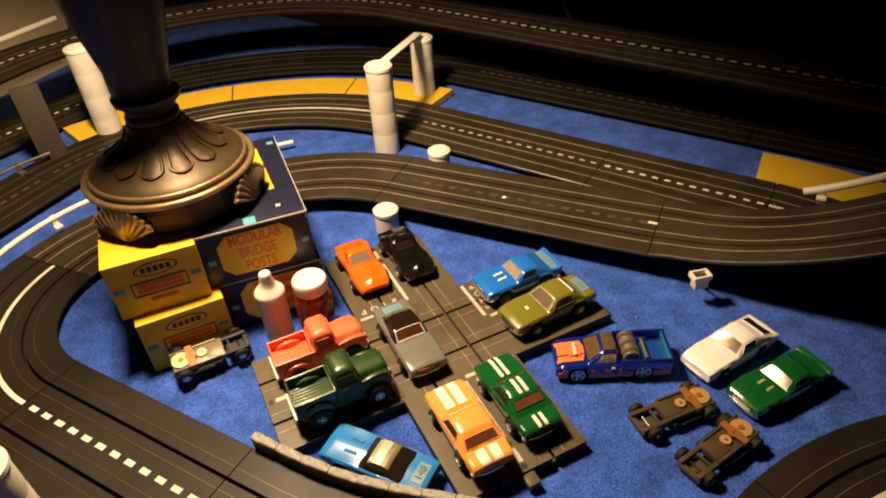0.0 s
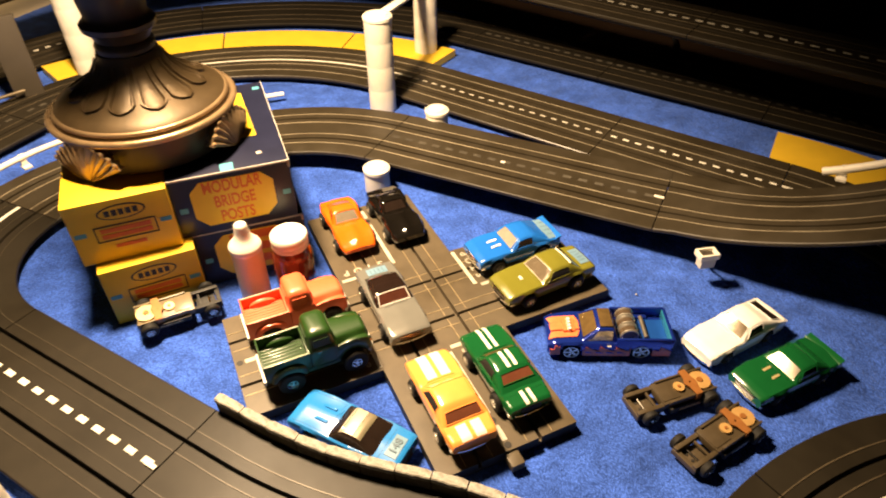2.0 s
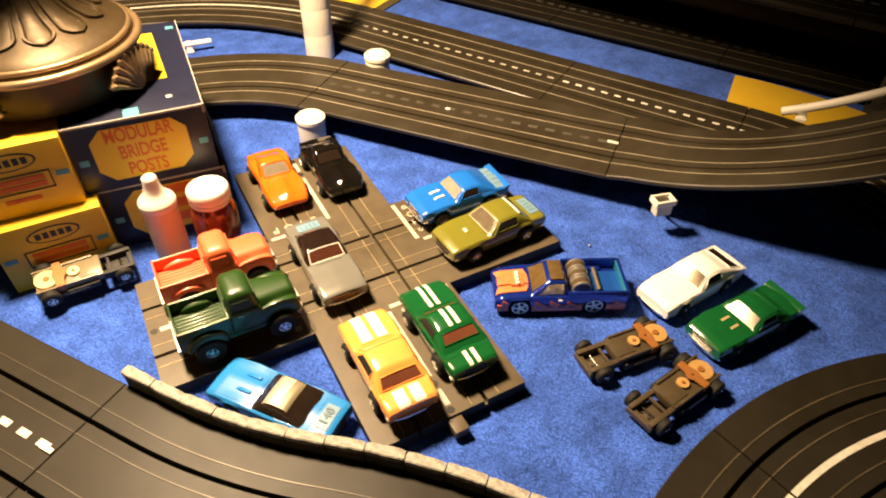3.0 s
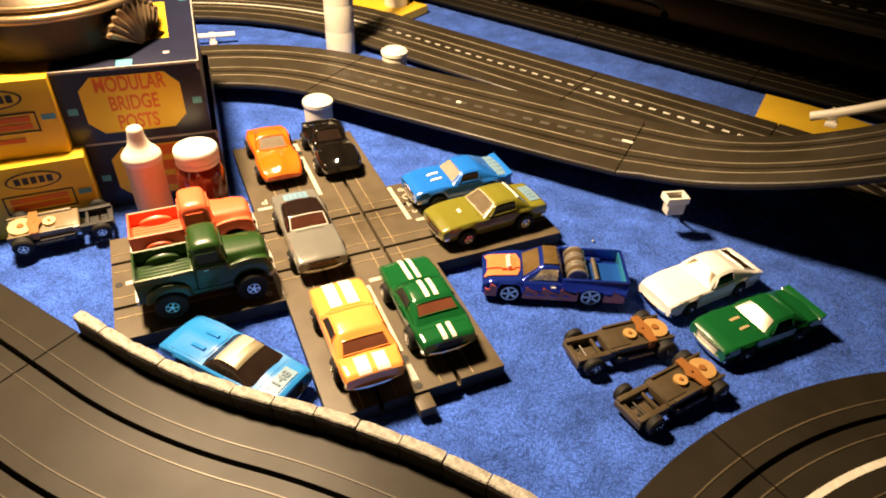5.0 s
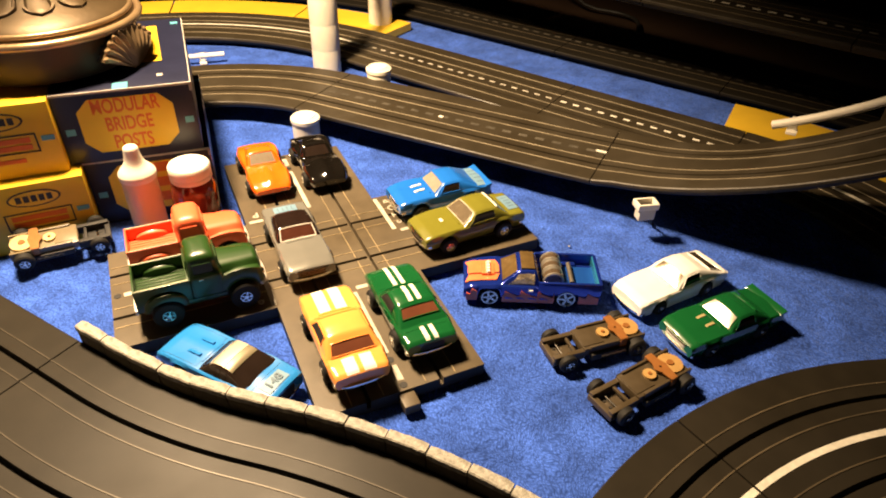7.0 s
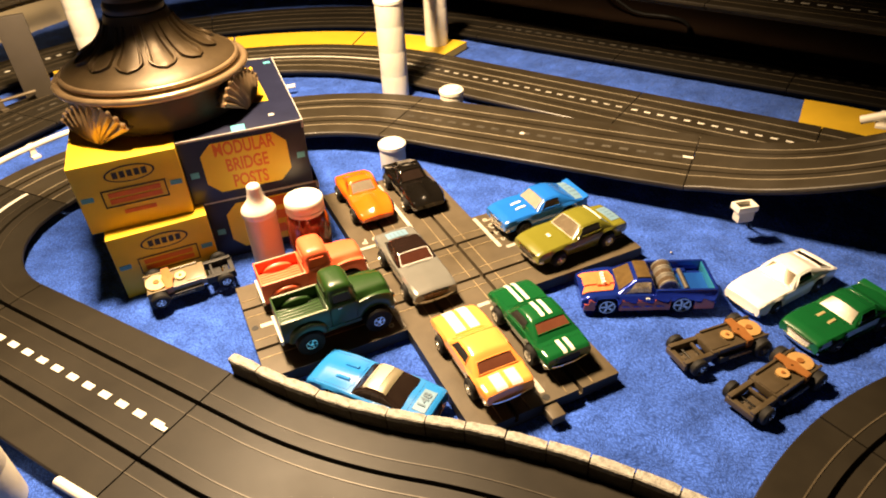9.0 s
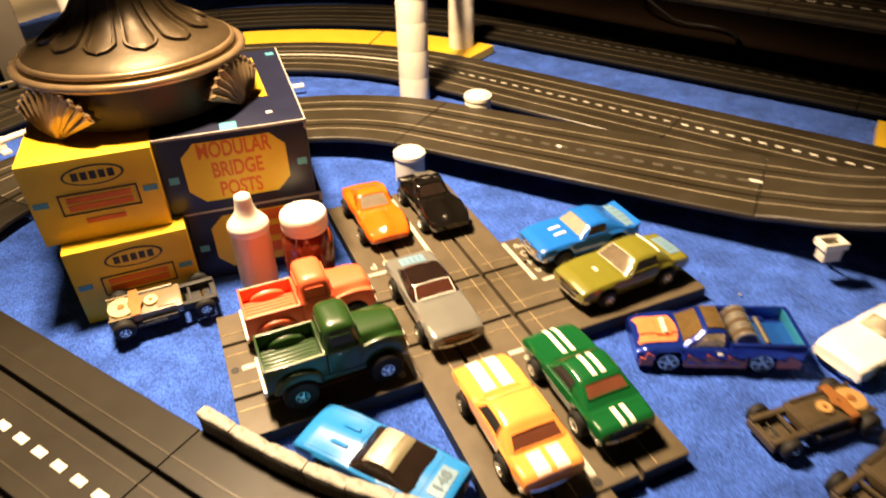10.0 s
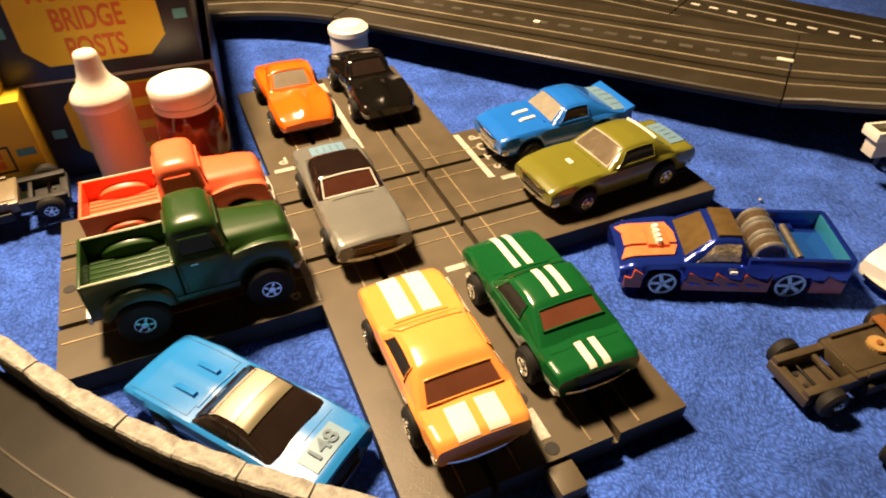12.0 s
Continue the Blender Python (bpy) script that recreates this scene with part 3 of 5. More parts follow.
def wheel(parent, x, y, r, w, rim="chrome", side=1, spokes=0, rim_size=0.50):
    t = part("wheel", cyl_y(bmesh.new(), r, -w / 2, w / 2, 0, 0, 24, 0.0007), "tyre", parent, "black rubber tyre")
    t.matrix_local = pose(x, y, r)
    bm = bmesh.new()
    f, n = side * w / 2, 20
    if spokes:
        for k in range(spokes):
            a = 2 * math.pi * k / spokes
            box(bm, 0.0002, r * 0.76, f - 0.0003, f + 0.0003, -0.00058, 0.00058, 0, Matrix.Rotation(a, 4, "Y"))
        prof = ((0.72, -0.0002), (0.72, 0.0004), (0.85, 0.0004), (0.85, -0.0002))
    else:
        q = rim_size
        prof = ((q, -0.0003), (q, 0.0003), (q * 0.88, 0.0003), (q * 0.80, -0.0002), (q * 0.42, -0.0001), (q * 0.36, 0.0005), (q * 0.12, 0.0006))
    loft(bm, [[(r * a * math.cos(2 * math.pi * i / n), f + side * d, r * a * math.sin(2 * math.pi * i / n)) for i in range(n)] for a, d in prof], cap=not spokes)
    if not spokes:
        for k in range(5):
            a = 2 * math.pi * k / 5
            box(bm, r * rim_size * 0.45, r * rim_size * 0.84, f - 0.0004, f + 0.00025 if side > 0 else f + 0.0004, -0.00035, 0.00035, 0, Matrix.Rotation(a, 4, "Y"))
    part("rim", bm, rim, t, "bright metal rim")

def pane(bm, quad, inset=0.1, thick=0.0002, out=0.00015):
    q = [Vector(p) for p in quad]
    c = sum(q, Vector()) / 4
    nrm = (q[1] - q[0]).cross(q[3] - q[0]).normalized()
    lo = [p + (c - p) * inset + nrm * out for p in q]
    loft(bm, [[p - nrm * 0.0006 for p in lo], [p + nrm * thick for p in lo]])
    return bm

def sheet(f, a0, a1, b0, b1, off=0.00016, deep=0.0005, na=8, nb=10, skew=0.0, taper=0.0):
    """A thin piece lying on the surface f(a, b), with its own thickness."""
    def at(i, j, o):
        b = b0 + (b1 - b0) * j / nb
        a = a0 + (a1 - a0) * i / na + skew * (j / nb - 0.5) + taper * i / na * j / nb
        p = Vector(f(a, b))
        d = 1e-3
        n = (Vector(f(a + d, b)) - Vector(f(a - d, b))).cross(Vector(f(a, b + d)) - Vector(f(a, b - d)))
        n = n.normalized() if n.length > 1e-12 else Vector((0, 0, 1))
        if n.dot(p - Vector((p.x, 0, 0.006))) < 0:
            n = -n
        return p + n * o
    bm = bmesh.new()
    hi = [[bm.verts.new(at(i, j, off)) for j in range(nb + 1)] for i in range(na + 1)]
    lo = [[bm.verts.new(at(i, j, off - deep)) for j in range(nb + 1)] for i in range(na + 1)]
    for i in range(na):
        for j in range(nb):
            bm.faces.new((hi[i][j], hi[i + 1][j], hi[i + 1][j + 1], hi[i][j + 1]))
            bm.faces.new((lo[i][j], lo[i][j + 1], lo[i + 1][j + 1], lo[i + 1][j]))
    def rim(g, h):
        for p, q, r, s in zip(g, g[1:], h, h[1:]):
            bm.faces.new((p, q, s, r))
    rim(hi[0], lo[0]); rim(hi[-1], lo[-1])
    rim([r[0] for r in hi], [r[0] for r in lo]); rim([r[-1] for r in hi], [r[-1] for r in lo])
    return bm

def loop_of(f, a0, a1, b0, b1, taper=0.0, n=10, off=0.0002):
    """Points round the edge of a piece of the surface f."""
    def at(i, j):
        p = Vector(f(a0 + (a1 - a0) * i + taper * j * i, b0 + (b1 - b0) * j))
        return p + (p - Vector((p.x * 0.9, 0, 0.004))).normalized() * off
    pts = [at(k / n, 0) for k in range(n)] + [at(1, k / n) for k in range(n)] + [at(1 - k / n, 1) for k in range(n)] + [at(0, 1 - k / n) for k in range(n)]
    return pts + pts[:2]

def car(name, m, label, color, L, Wd, top, width, cabin, glass="glass_dark", wheels=((0.56, 0.0047), (-0.54, 0.0051)), clear=0.0040,
        stripes=None, roof_mat=None, sticker=None, sticker_text="", front="bare", scoops=None, side_glass=None, rear_glass=None, spokes=0, arch=1.16,
        spoiler=False, roof_stripe=True, roof_plate=None, frame_mat=None, crest=0.0004, ridge=0.0, rear=(0.14, 0.86), screen=(0.12, 0.90), rear_trim=None,
        bumper=True, tail="tail_red", crown=0.0006, side=(0.72, 0.95), seam="seam", stance=0.0014, tyre_width=0.0044, taper_rear=1.0, tuck=0.05, rim="chrome", rear_frame=True, tail_panel=True, group="toy cars"):
    """top, width: outline as (share of the half length, metres). cabin: rear foot, roof rear, roof front, windscreen foot (shares of the
    half length), roof height, half width at the belt, how far the sides lean in."""
    e = thing(name, m, label, "toy car", group)
    hl = L / 2
    zt, wf = soft_curve(top, 0.022), soft_curve(width, 0.045)
    def bulge(u):
        return sum(crest * math.exp(-((u - wu) / 0.24) ** 2) for wu, r in wheels)
    def hood(u):
        return ridge * float(np.interp(u, (0.12, 0.3, 0.85, 1.0), (0, 1, 0.8, 0)))
    def deck_z(u, y):
        k = abs(y) / wf(u)
        return zt(u) + float(np.interp(k, [0.0, 0.13, 0.22, 0.55, 0.78, 0.90, 0.96], [crown + hood(u), crown * 0.95 + hood(u), crown * 0.85 + 0.25 * hood(u), crown * 0.5, crown * 0.15 + bulge(u) * 0.7, bulge(u), bulge(u) * 0.8 - 0.0006]))
    def deck(u, y):
        return (u * hl, y, deck_z(u, y))
    # body: sections across, with a creased flank, wheel arches cut from below and fenders swelling over the wheels
    secs, n = [], 72
    for i in range(n + 1):
        u = -1 + 2 * i / n
        u = math.copysign(abs(u) ** 0.92, u)
        x, w, z = u * hl, wf(u), zt(u)
        end = max(0.0, (abs(u) - 0.92) / 0.08)
        zb = clear + 0.0014 * end
        for wu, wr in wheels:
            d = abs(x - wu * hl)
            ra = wr * arch
            if d < ra:
                zb = max(zb, wr + math.sqrt(ra * ra - d * d) * 0.96)
        zb = min(zb, z - 0.0020)
        h = z - zb
        half = [(w * (1 - 1.6 * tuck), zb), (w * (1 - 0.7 * tuck), zb + h * 0.22), (w * 0.992, zb + h * 0.48), (w, zb + h * 0.62), (w * 0.985, zb + h * 0.70)]
        half += [(w * k, deck_z(u, w * k)) for k in (0.96, 0.90, 0.78, 0.55, 0.22, 0.13, 0.04)]
        secs.append([(x, y, q) for y, q in half] + [(x, -y, q) for y, q in reversed(half)])
    part("body", loft(bmesh.new(), secs), color, e)
    # cabin: pillars, roof and glass on one faceted shell
    xd, xc, xb, xa, zr, wb, lean = cabin
    foot = lambda u: deck_z(u, wb * 0.9) - 0.0005
    roof = soft_curve([(-2, foot(xd)), (xd, foot(xd)), (xc, zr - 0.0003), (xc * 0.5 + xb * 0.5, zr + 0.0001), (xb, zr - 0.0003), (xa, foot(xa)), (2, foot(xa))], 0.028)
    VB = [0.0, 0.20, 0.42, 0.60, 0.68, 0.84, 1.0]
    def shell(u, v):
        """u along the car, v across from -1 to 1: the top up to 0.6, the sides beyond."""
        base = foot(u)
        h = max(0.0, roof(u) - base)
        k = min(1.0, h / max(1e-6, zr - base))
        w = wb * float(np.interp(u, (xd, xc, xb, xa), (taper_rear, 0.5 + 0.5 * taper_rear, 1.0, 0.985)))
        yr = w * (1 - lean * k)
        ys = [0.0, yr * 0.32, yr * 0.66, yr * 0.90, yr * 0.97, (yr + w) * 0.5 + 0.0002, w]
        zs = [h + crown * k, h + crown * 0.88 * k, h + crown * 0.5 * k, h * 0.985, h * 0.93, h * 0.5, 0.0]
        return (u * hl, math.copysign(float(np.interp(abs(v), VB, ys)), v), base + float(np.interp(abs(v), VB, zs)))
    ups = list(np.linspace(xd - 0.03, xa + 0.03, 40))
    vs = sorted([-v for v in VB[1:]] + VB + [0.10, -0.10, 0.31, -0.31, 0.51, -0.51])
    part("roof", loft(bmesh.new(), [[shell(u, v) for v in vs] for u in ups]), roof_mat or color, e)
    trim_mat = frame_mat or color
    def window(name, a0, a1, b0, b1, mat, taper=0.0, fr=trim_mat, r=0.00030, lab=""):
        bm = sheet(shell, a0, a1, b0, b1, 0.00012, 0.0005, taper=taper)
        w = part(name, bm, mat, e, lab)
        if fr:
            part("window_frame", tube(bmesh.new(), loop_of(shell, a0, a1, b0, b1, taper), r, 6), fr, w)
    window("windscreen", xa + (xb - xa) * screen[0], xa + (xb - xa) * screen[1], -0.55, 0.55, glass, lab="shiny windscreen")
    window("rear_window", xd + (xc - xd) * rear[0], xd + (xc - xd) * rear[1], -0.54, 0.54, rear_glass or glass, fr=trim_mat if rear_frame else None, lab="rear window")
    for s in (-1, 1):
        window("side_window", xc + (xb - xc) * 0.12, xb + (xa - xb) * 0.05, s * side[0], s * side[1], side_glass or glass, taper=(xa - xb) * 0.55, fr=color if not roof_mat else None, r=0.00022)
    if rear_trim:
        part("rear_trim", tube(bmesh.new(), [Vector(shell(xc - 0.03, v)) + Vector((0, 0, 0.0003)) for v in np.linspace(-0.55, 0.55, 11)], 0.0005, 6), rear_trim, e, "pale trim bar behind the roof")
    if roof_plate:
        mat, p0, p1, vw = roof_plate
        part("roof_panel", sheet(shell, p0, p1, -vw, vw, 0.0004, 0.0009), mat, e, "pale roof panel")
        part("roof_shade", sheet(shell, p0 - 0.14, p0 - 0.006, -vw, vw, 0.0004, 0.0009), "roof_shade", e, "rear roof panel darkened for shade")
    if seam:
        w = min(wf(xd - 0.06), wf(xa + 0.04)) * 0.80
        if xd - 0.06 > -0.9:
            part("panel_seam", sheet(deck, xd - 0.05, xd - 0.047, -w, w, 0.00012, 0.0005, 1, 24), seam, e)
        part("panel_seam", sheet(deck, xa + 0.045, xa + 0.048, -w, w, 0.00012, 0.0005, 1, 24), seam, e)
        for s in (-1, 1):
            part("panel_seam", sheet(deck, xa + 0.05, 0.93, s * w - 0.00006, s * w + 0.00006, 0.00012, 0.0005, 16, 1), seam, e)
    # wipers at the foot of the windscreen
    part("wiper_cowl", sheet(deck, xa + 0.012, xa + 0.040, -wb * 0.62, wb * 0.62, 0.00030, 0.0008, 2, 12), color, e)
    # underbody and wheels
    part("chassis", box(bmesh.new(), -hl * 0.84, hl * 0.84, -Wd * 0.32, Wd * 0.32, clear * 0.45, clear + 0.003, 0.0004), "under", e)
    for wu, wrad in wheels:
        part("axle", cyl_y(bmesh.new(), 0.0007, -Wd * 0.42, Wd * 0.42, wu * hl, wrad, 8), "rimgrey", e)
        for s in (-1, 1):
            wheel(e, wu * hl, s * (Wd / 2 - stance), wrad, tyre_width, rim if not spokes else "rimgrey", s, spokes)
    for u in (1, -1) if bumper else ():
        w = wf(u * 0.97)
        z0, z1 = clear + 0.0012, zt(u * 0.99) - 0.0006
        def bow(y, out):
            return u * (hl + out - 0.0024 * (abs(y) / w) ** 3)
        ys = np.linspace(-w, w, 13)
        def band(a, b, out, k=0.97, back=-0.0009):
            return loft(bmesh.new(), [[(bow(y, q), y, zz) for q, zz in ((back, a), (out, a), (out + 0.0001, (a + b) / 2), (out, b), (back, b))] for y in ys * k])
        part("bumper", band(z0 - 0.0002, z0 + 0.0011, 0.0011, 1.0), "chrome", e, "chromed bumper")
        hz = (z0 + 0.0011 + z1) / 2
        if u > 0 and front != "bare":
            part("grille", band(z0 + 0.0013, z1 - 0.0002, 0.0003, 0.96), front, e, "wide grille")
            part("grille_trim", tube(bmesh.new(), [(bow(y, 0.0005), y, z1 - 0.0002) for y in ys * 0.97], 0.00035, 6), "chrome", e, "bright trim over the grille")
            for k in range(3):
                zz = z0 + 0.0016 + (z1 - z0 - 0.0022) * (k + 0.5) / 3
                part("grille_bar", tube(bmesh.new(), [(bow(y, 0.0004), y, zz) for y in ys * 0.58], 0.00018, 5), "rimgrey", e)
        for k in (-1, 1):
            yk = k * w * 0.76
            if u > 0:
                ang = np.linspace(0, 2 * math.pi, 11)[:-1]
                r = min(0.0014, (z1 - z0) * 0.30)
                bm = loft(bmesh.new(), [[(bow(yk, o), yk + r * q * math.cos(a), hz + r * q * math.sin(a)) for a in ang] for q, o in ((1.0, -0.001), (1.0, 0.0006), (0.75, 0.0009), (0.25, 0.0008))])
                part("headlight", bm, "silver_trim", e)
            else:
                bm = box(bmesh.new(), -0.0007, 0.0005, -w * 0.20, w * 0.20, -0.0008, 0.0008, 0.0002, pose(bow(yk, 0.0), yk, hz, 0, 0, 0))
                part("tail_light", bm, tail, e)
        if u < 0 and tail_panel:
            part("rear_panel", band(z0 + 0.0012, z1 - 0.0006, 0.0002, 0.50), "under", e, "dark panel between the tail lights")
    def top_of(u, y):
        lo = deck_z(u, y)
        if xd < u < xa and abs(y) < wb * 0.9:
            base, h = foot(u), max(0.0, roof(u) - foot(u))
            k = min(1.0, h / max(1e-6, zr - base))
            lo = max(lo, base + h + crown * k * max(0.0, 1 - (abs(y) / (wb * (1 - lean))) ** 2))
        return (u * hl, y, lo)
    if stripes:
        y0, y1, mat = stripes
        for s in (-1, 1):
            a, b = sorted((s * y0, s * y1))
            part("stripe", sheet(deck, xa + 0.055, 0.985, a, b, 0.00014, 0.0006, 12, 3), mat, e, "white racing stripe")
            part("stripe", sheet(deck, -0.985, xd - 0.02, a, b, 0.00014, 0.0006, 10, 3), mat, e, "white racing stripe")
            if roof_stripe:
                part("stripe", sheet(top_of, xc + 0.01, xb + 0.01, a, b, 0.00016, 0.0006, 8, 3), mat, e, "white racing stripe")
    if scoops:
        u0, u1, y, h, mat = scoops
        for s in (-1, 1):
            part("hood_scoop", loft(bmesh.new(), [[(u * hl, s * y - 0.0009, deck_z(u, y) - 0.001), (u * hl, s * y - 0.0007, deck_z(u, y) + h * k), (u * hl, s * y + 0.0007, deck_z(u, y) + h * k), (u * hl, s * y + 0.0009, deck_z(u, y) - 0.001)] for u, k in ((u0, 1.0), (u0 + (u1 - u0) * 0.7, 0.8), (u1, -0.2))]), mat, e)
    if sticker:
        u0, u1, w = sticker
        part("sticker", sheet(deck, u0, u1, -w, w, 0.0003, 0.0006, 4, 6), "sticker", e, "pale number sticker")
        if sticker_text:
            um = (u0 + u1) / 2
            slope = math.degrees(math.atan2(zt(u0) - zt(u1), (u1 - u0) * hl))
            text_mesh("number", sticker_text, (u1 - u0) * hl * 0.85, "ink", e, pose(um * hl, 0, deck_z(um, 0) + 0.00055) @ pose(0, 0, 0, 0, slope, 0) @ pose(0, 0, 0, 0, 0, -90), 1.1, "handwritten dark number")
        else:
            for k in (-1.2, -0.4, 0.4, 1.2):
                part("mark", sheet(deck, u0 * 0.8 + u1 * 0.2, u0 * 0.2 + u1 * 0.8, k * w * 0.5 - 0.0004, k * w * 0.5 + 0.0002, 0.0004, 0.0006, 2, 2, 0.03), "ink", e)
    if spoiler:
        secs = [[(-hl * q, y, zt(-0.95) + dz) for q, dz in ((0.86, -0.0004), (0.88, 0.0004), (1.01, 0.0015), (1.01, -0.0002))] for y in np.linspace(-Wd * 0.46, Wd * 0.46, 5)]
        part("spoiler", loft(bmesh.new(), secs), color, e)
    return e

def muscle(nose=0.0112, hood=0.0126, deck=0.0130, tail=0.0116):
    return [(-1.0, tail), (-0.96, deck - 0.0002), (-0.4, deck + 0.0004), (0.3, hood + 0.0006), (0.86, hood - 0.0001), (0.98, nose), (1.0, nose - 0.0008)]

def plan(w, nose=0.94, tail=0.94):
    return [(-1.0, w * (tail - 0.03)), (-0.96, w * tail), (-0.6, w), (-0.35, w * 0.985), (0.3, w * 0.985), (0.6, w), (0.95, w * nose), (1.0, w * (nose - 0.03))]

def low(nose=0.0092, hood=0.0106, deck=0.0112, tail=0.0098):
    return muscle(nose, hood, deck, tail)

CURVY = [(-1, 0.0092), (-0.93, 0.0112), (-0.6, 0.0124), (-0.1, 0.0116), (0.5, 0.0118), (0.80, 0.0108), (0.95, 0.0092), (1.0, 0.0080)]
WAIST = [(-1, 0.0098), (-0.90, 0.0114), (-0.55, 0.0127), (0, 0.0112), (0.5, 0.0125), (0.85, 0.0117), (0.96, 0.0106), (1, 0.0094)]
T = 0.0073  # top of the crossing
# windows in "under" are black sheets for the shade inside open cabins
car("coupe", pose(-0.0168, -0.0755, T, 0, 0, 90), "orange toy coupe with two wide white stripes on the crossing track", "camaro", 0.0575, 0.0262, muscle(), plan(0.0129), (-0.66, -0.36, 0.06, 0.32, 0.0190, 0.0120, 0.22), glass="camaro", rear_glass="glass_brown", side_glass="under", stripes=(0.0011, 0.0064, "stripe"), roof_stripe=False, clear=0.0050, seam=None, rear=(0.14, 0.68), tail_panel=False, tail="camaro")
car("coupe", pose(0.0172, -0.0705, T, 0, 0, 90), "dark green toy coupe with narrow white stripes on the crossing track", "green", 0.056, 0.0264, muscle(), plan(0.0128), (-0.68, -0.30, 0.10, 0.34, 0.0192, 0.0117, 0.23), glass="glass_brown", rear_glass="glass_brown", side_glass="under", stripes=(0.0010, 0.0030, "stripe"), clear=0.0050, seam="green", rear=(0.40, 0.84))
car("convertible", pose(-0.0170, 0.0010, T, 0, 0, -90), "grey toy hardtop with a dark glossy cabin on the crossing track", "grey", 0.060, 0.0258, muscle(0.0116, 0.0122, 0.0124, 0.0118), plan(0.0126, 0.97, 0.98), (-0.70, -0.44, 0.00, 0.22, 0.0180, 0.0113, 0.15), glass="glass_red", rear_glass="soft_top", side_glass="glass_dark", roof_mat="soft_top", sticker=(-0.90, -0.70, 0.0062), frame_mat="silver_trim", rear_frame=False, crest=0.0003, front="gold_glass", clear=0.0046, seam=None, taper_rear=0.80)
car("sports_car", pose(-0.0168, 0.0835, T, 0, 0, -90), "bright orange toy sports car on the crossing track", "orange", 0.056, 0.0258, CURVY, WAIST, (-0.84, -0.34, -0.10, 0.14, 0.0180, 0.0098, 0.20), glass="glass_smoke", rear_glass="orange", side_glass="glass_dark", bumper=False, crest=0.0014, ridge=0.0009, taper_rear=0.72, rear_frame=False, clear=0.0044, seam=None)
car("sports_car", pose(0.0168, 0.0815, T, 0, 0, -90), "glossy black toy sports car on the crossing track", "black", 0.058, 0.0258, CURVY, WAIST, (-0.74, -0.32, -0.10, 0.12, 0.0176, 0.0096, 0.20), glass="glass_dark", side_glass="glass_dark", bumper=False, crest=0.0015, ridge=0.0010, taper_rear=0.72, clear=0.0044, seam=None)
car("coupe", pose(0.0725, 0.0170, T, 0, 0, 180), "bright blue toy coupe with white hood marks on the crossing track", "blue", 0.058, 0.0258, muscle(), plan(0.0128), (-0.78, -0.34, 0.02, 0.27, 0.0190, 0.0117, 0.24), glass="glass_silver", rear_glass="blue", side_glass="glass_dark", scoops=(0.36, 0.60, 0.0028, 0.0006, "stripe"), sticker=(-0.97, -0.70, 0.0104), rear_frame=False, spoiler=True, front="silver_trim", seam=None, clear=0.0046, rim="worn_steel")
car("coupe", pose(0.0742, -0.0170, T, 0, 0, 183), "olive green toy coupe with painted glints on its windscreen on the crossing track", "olive", 0.062, 0.0258, muscle(), plan(0.0128), (-0.70, -0.42, 0.00, 0.27, 0.0192, 0.0117, 0.24), glass="glass_glints", side_glass="under", rear_glass="glass_dark", scoops=(0.50, 0.56, 0.0008, 0.0002, "stripe"), sticker=(-0.94, -0.74, 0.0070), frame_mat="line_grey", rear_frame=False, rear_trim="stripe", front="under", seam=None, clear=0.0046)
car("coupe", pose(-0.0655, -0.0668, 0.0, 0, 0, 127), "sky blue toy coupe with a silver roof beside the stone wall", "sky", 0.0625, 0.0244, low(0.0096, 0.0104, 0.0110, 0.0100), plan(0.0120, 0.96, 0.96), (-0.62, -0.30, -0.02, 0.24, 0.0164, 0.0103, 0.20), glass="glass_dark", roof_mat="glass_dark", roof_plate=("roof_silver", -0.20, 0.05, 0.60), wheels=((0.55, 0.0042), (-0.5, 0.0044)), clear=0.0022, scoops=(0.36, 0.62, 0.0040, 0.0009, "sky"), sticker=(-0.92, -0.72, 0.0062), sticker_text="148", crest=0.0005, ridge=0.0003, rear_frame=False, frame_mat="glass_dark", seam="sky_seam", stance=0.0022)
car("coupe", pose(0.1540, -0.0965, 0.0, 0, 0, 184), "white toy coupe with a dark rear window on the carpet", "white_body", 0.060, 0.0238, low(), plan(0.0118), (-0.97, -0.34, 0.00, 0.25, 0.0170, 0.0107, 0.24), glass="glass_glints", side_glass="glass_dark", rear_glass="glass_dark", wheels=((0.56, 0.0042), (-0.52, 0.0044)), clear=0.0020, rear=(0.16, 0.60), seam=None, stance=0.0024)
car("coupe", pose(0.1572, -0.1300, 0.0, 0, 0, 180), "dark green toy coupe with silvered glass on the carpet", "green", 0.058, 0.0246, low(), plan(0.0122), (-0.70, -0.34, 0.00, 0.26, 0.0164, 0.0110, 0.24), glass="glass_silver", rear_glass="green", side_glass="glass_dark", wheels=((0.56, 0.0042), (-0.52, 0.0044)), clear=0.0020, scoops=(0.34, 0.52, 0.0030, 0.0005, "flake"), spoiler=True, rear_trim="green", rear_frame=False, front="silver_trim", seam=None, stance=0.0022)

# pickups
def round_rect(x0, x1, w, z, k):
    pts = []
    for cx, cy, a0 in ((x1 - k, w - k, 0), (x0 + k, w - k, 90), (x0 + k, -w + k, 180), (x1 - k, -w + k, 270)):
        for i in range(6):
            a = radians(a0 + 18 * i)
            pts.append((cx + k * math.cos(a), cy + k * math.sin(a), z))
    return pts

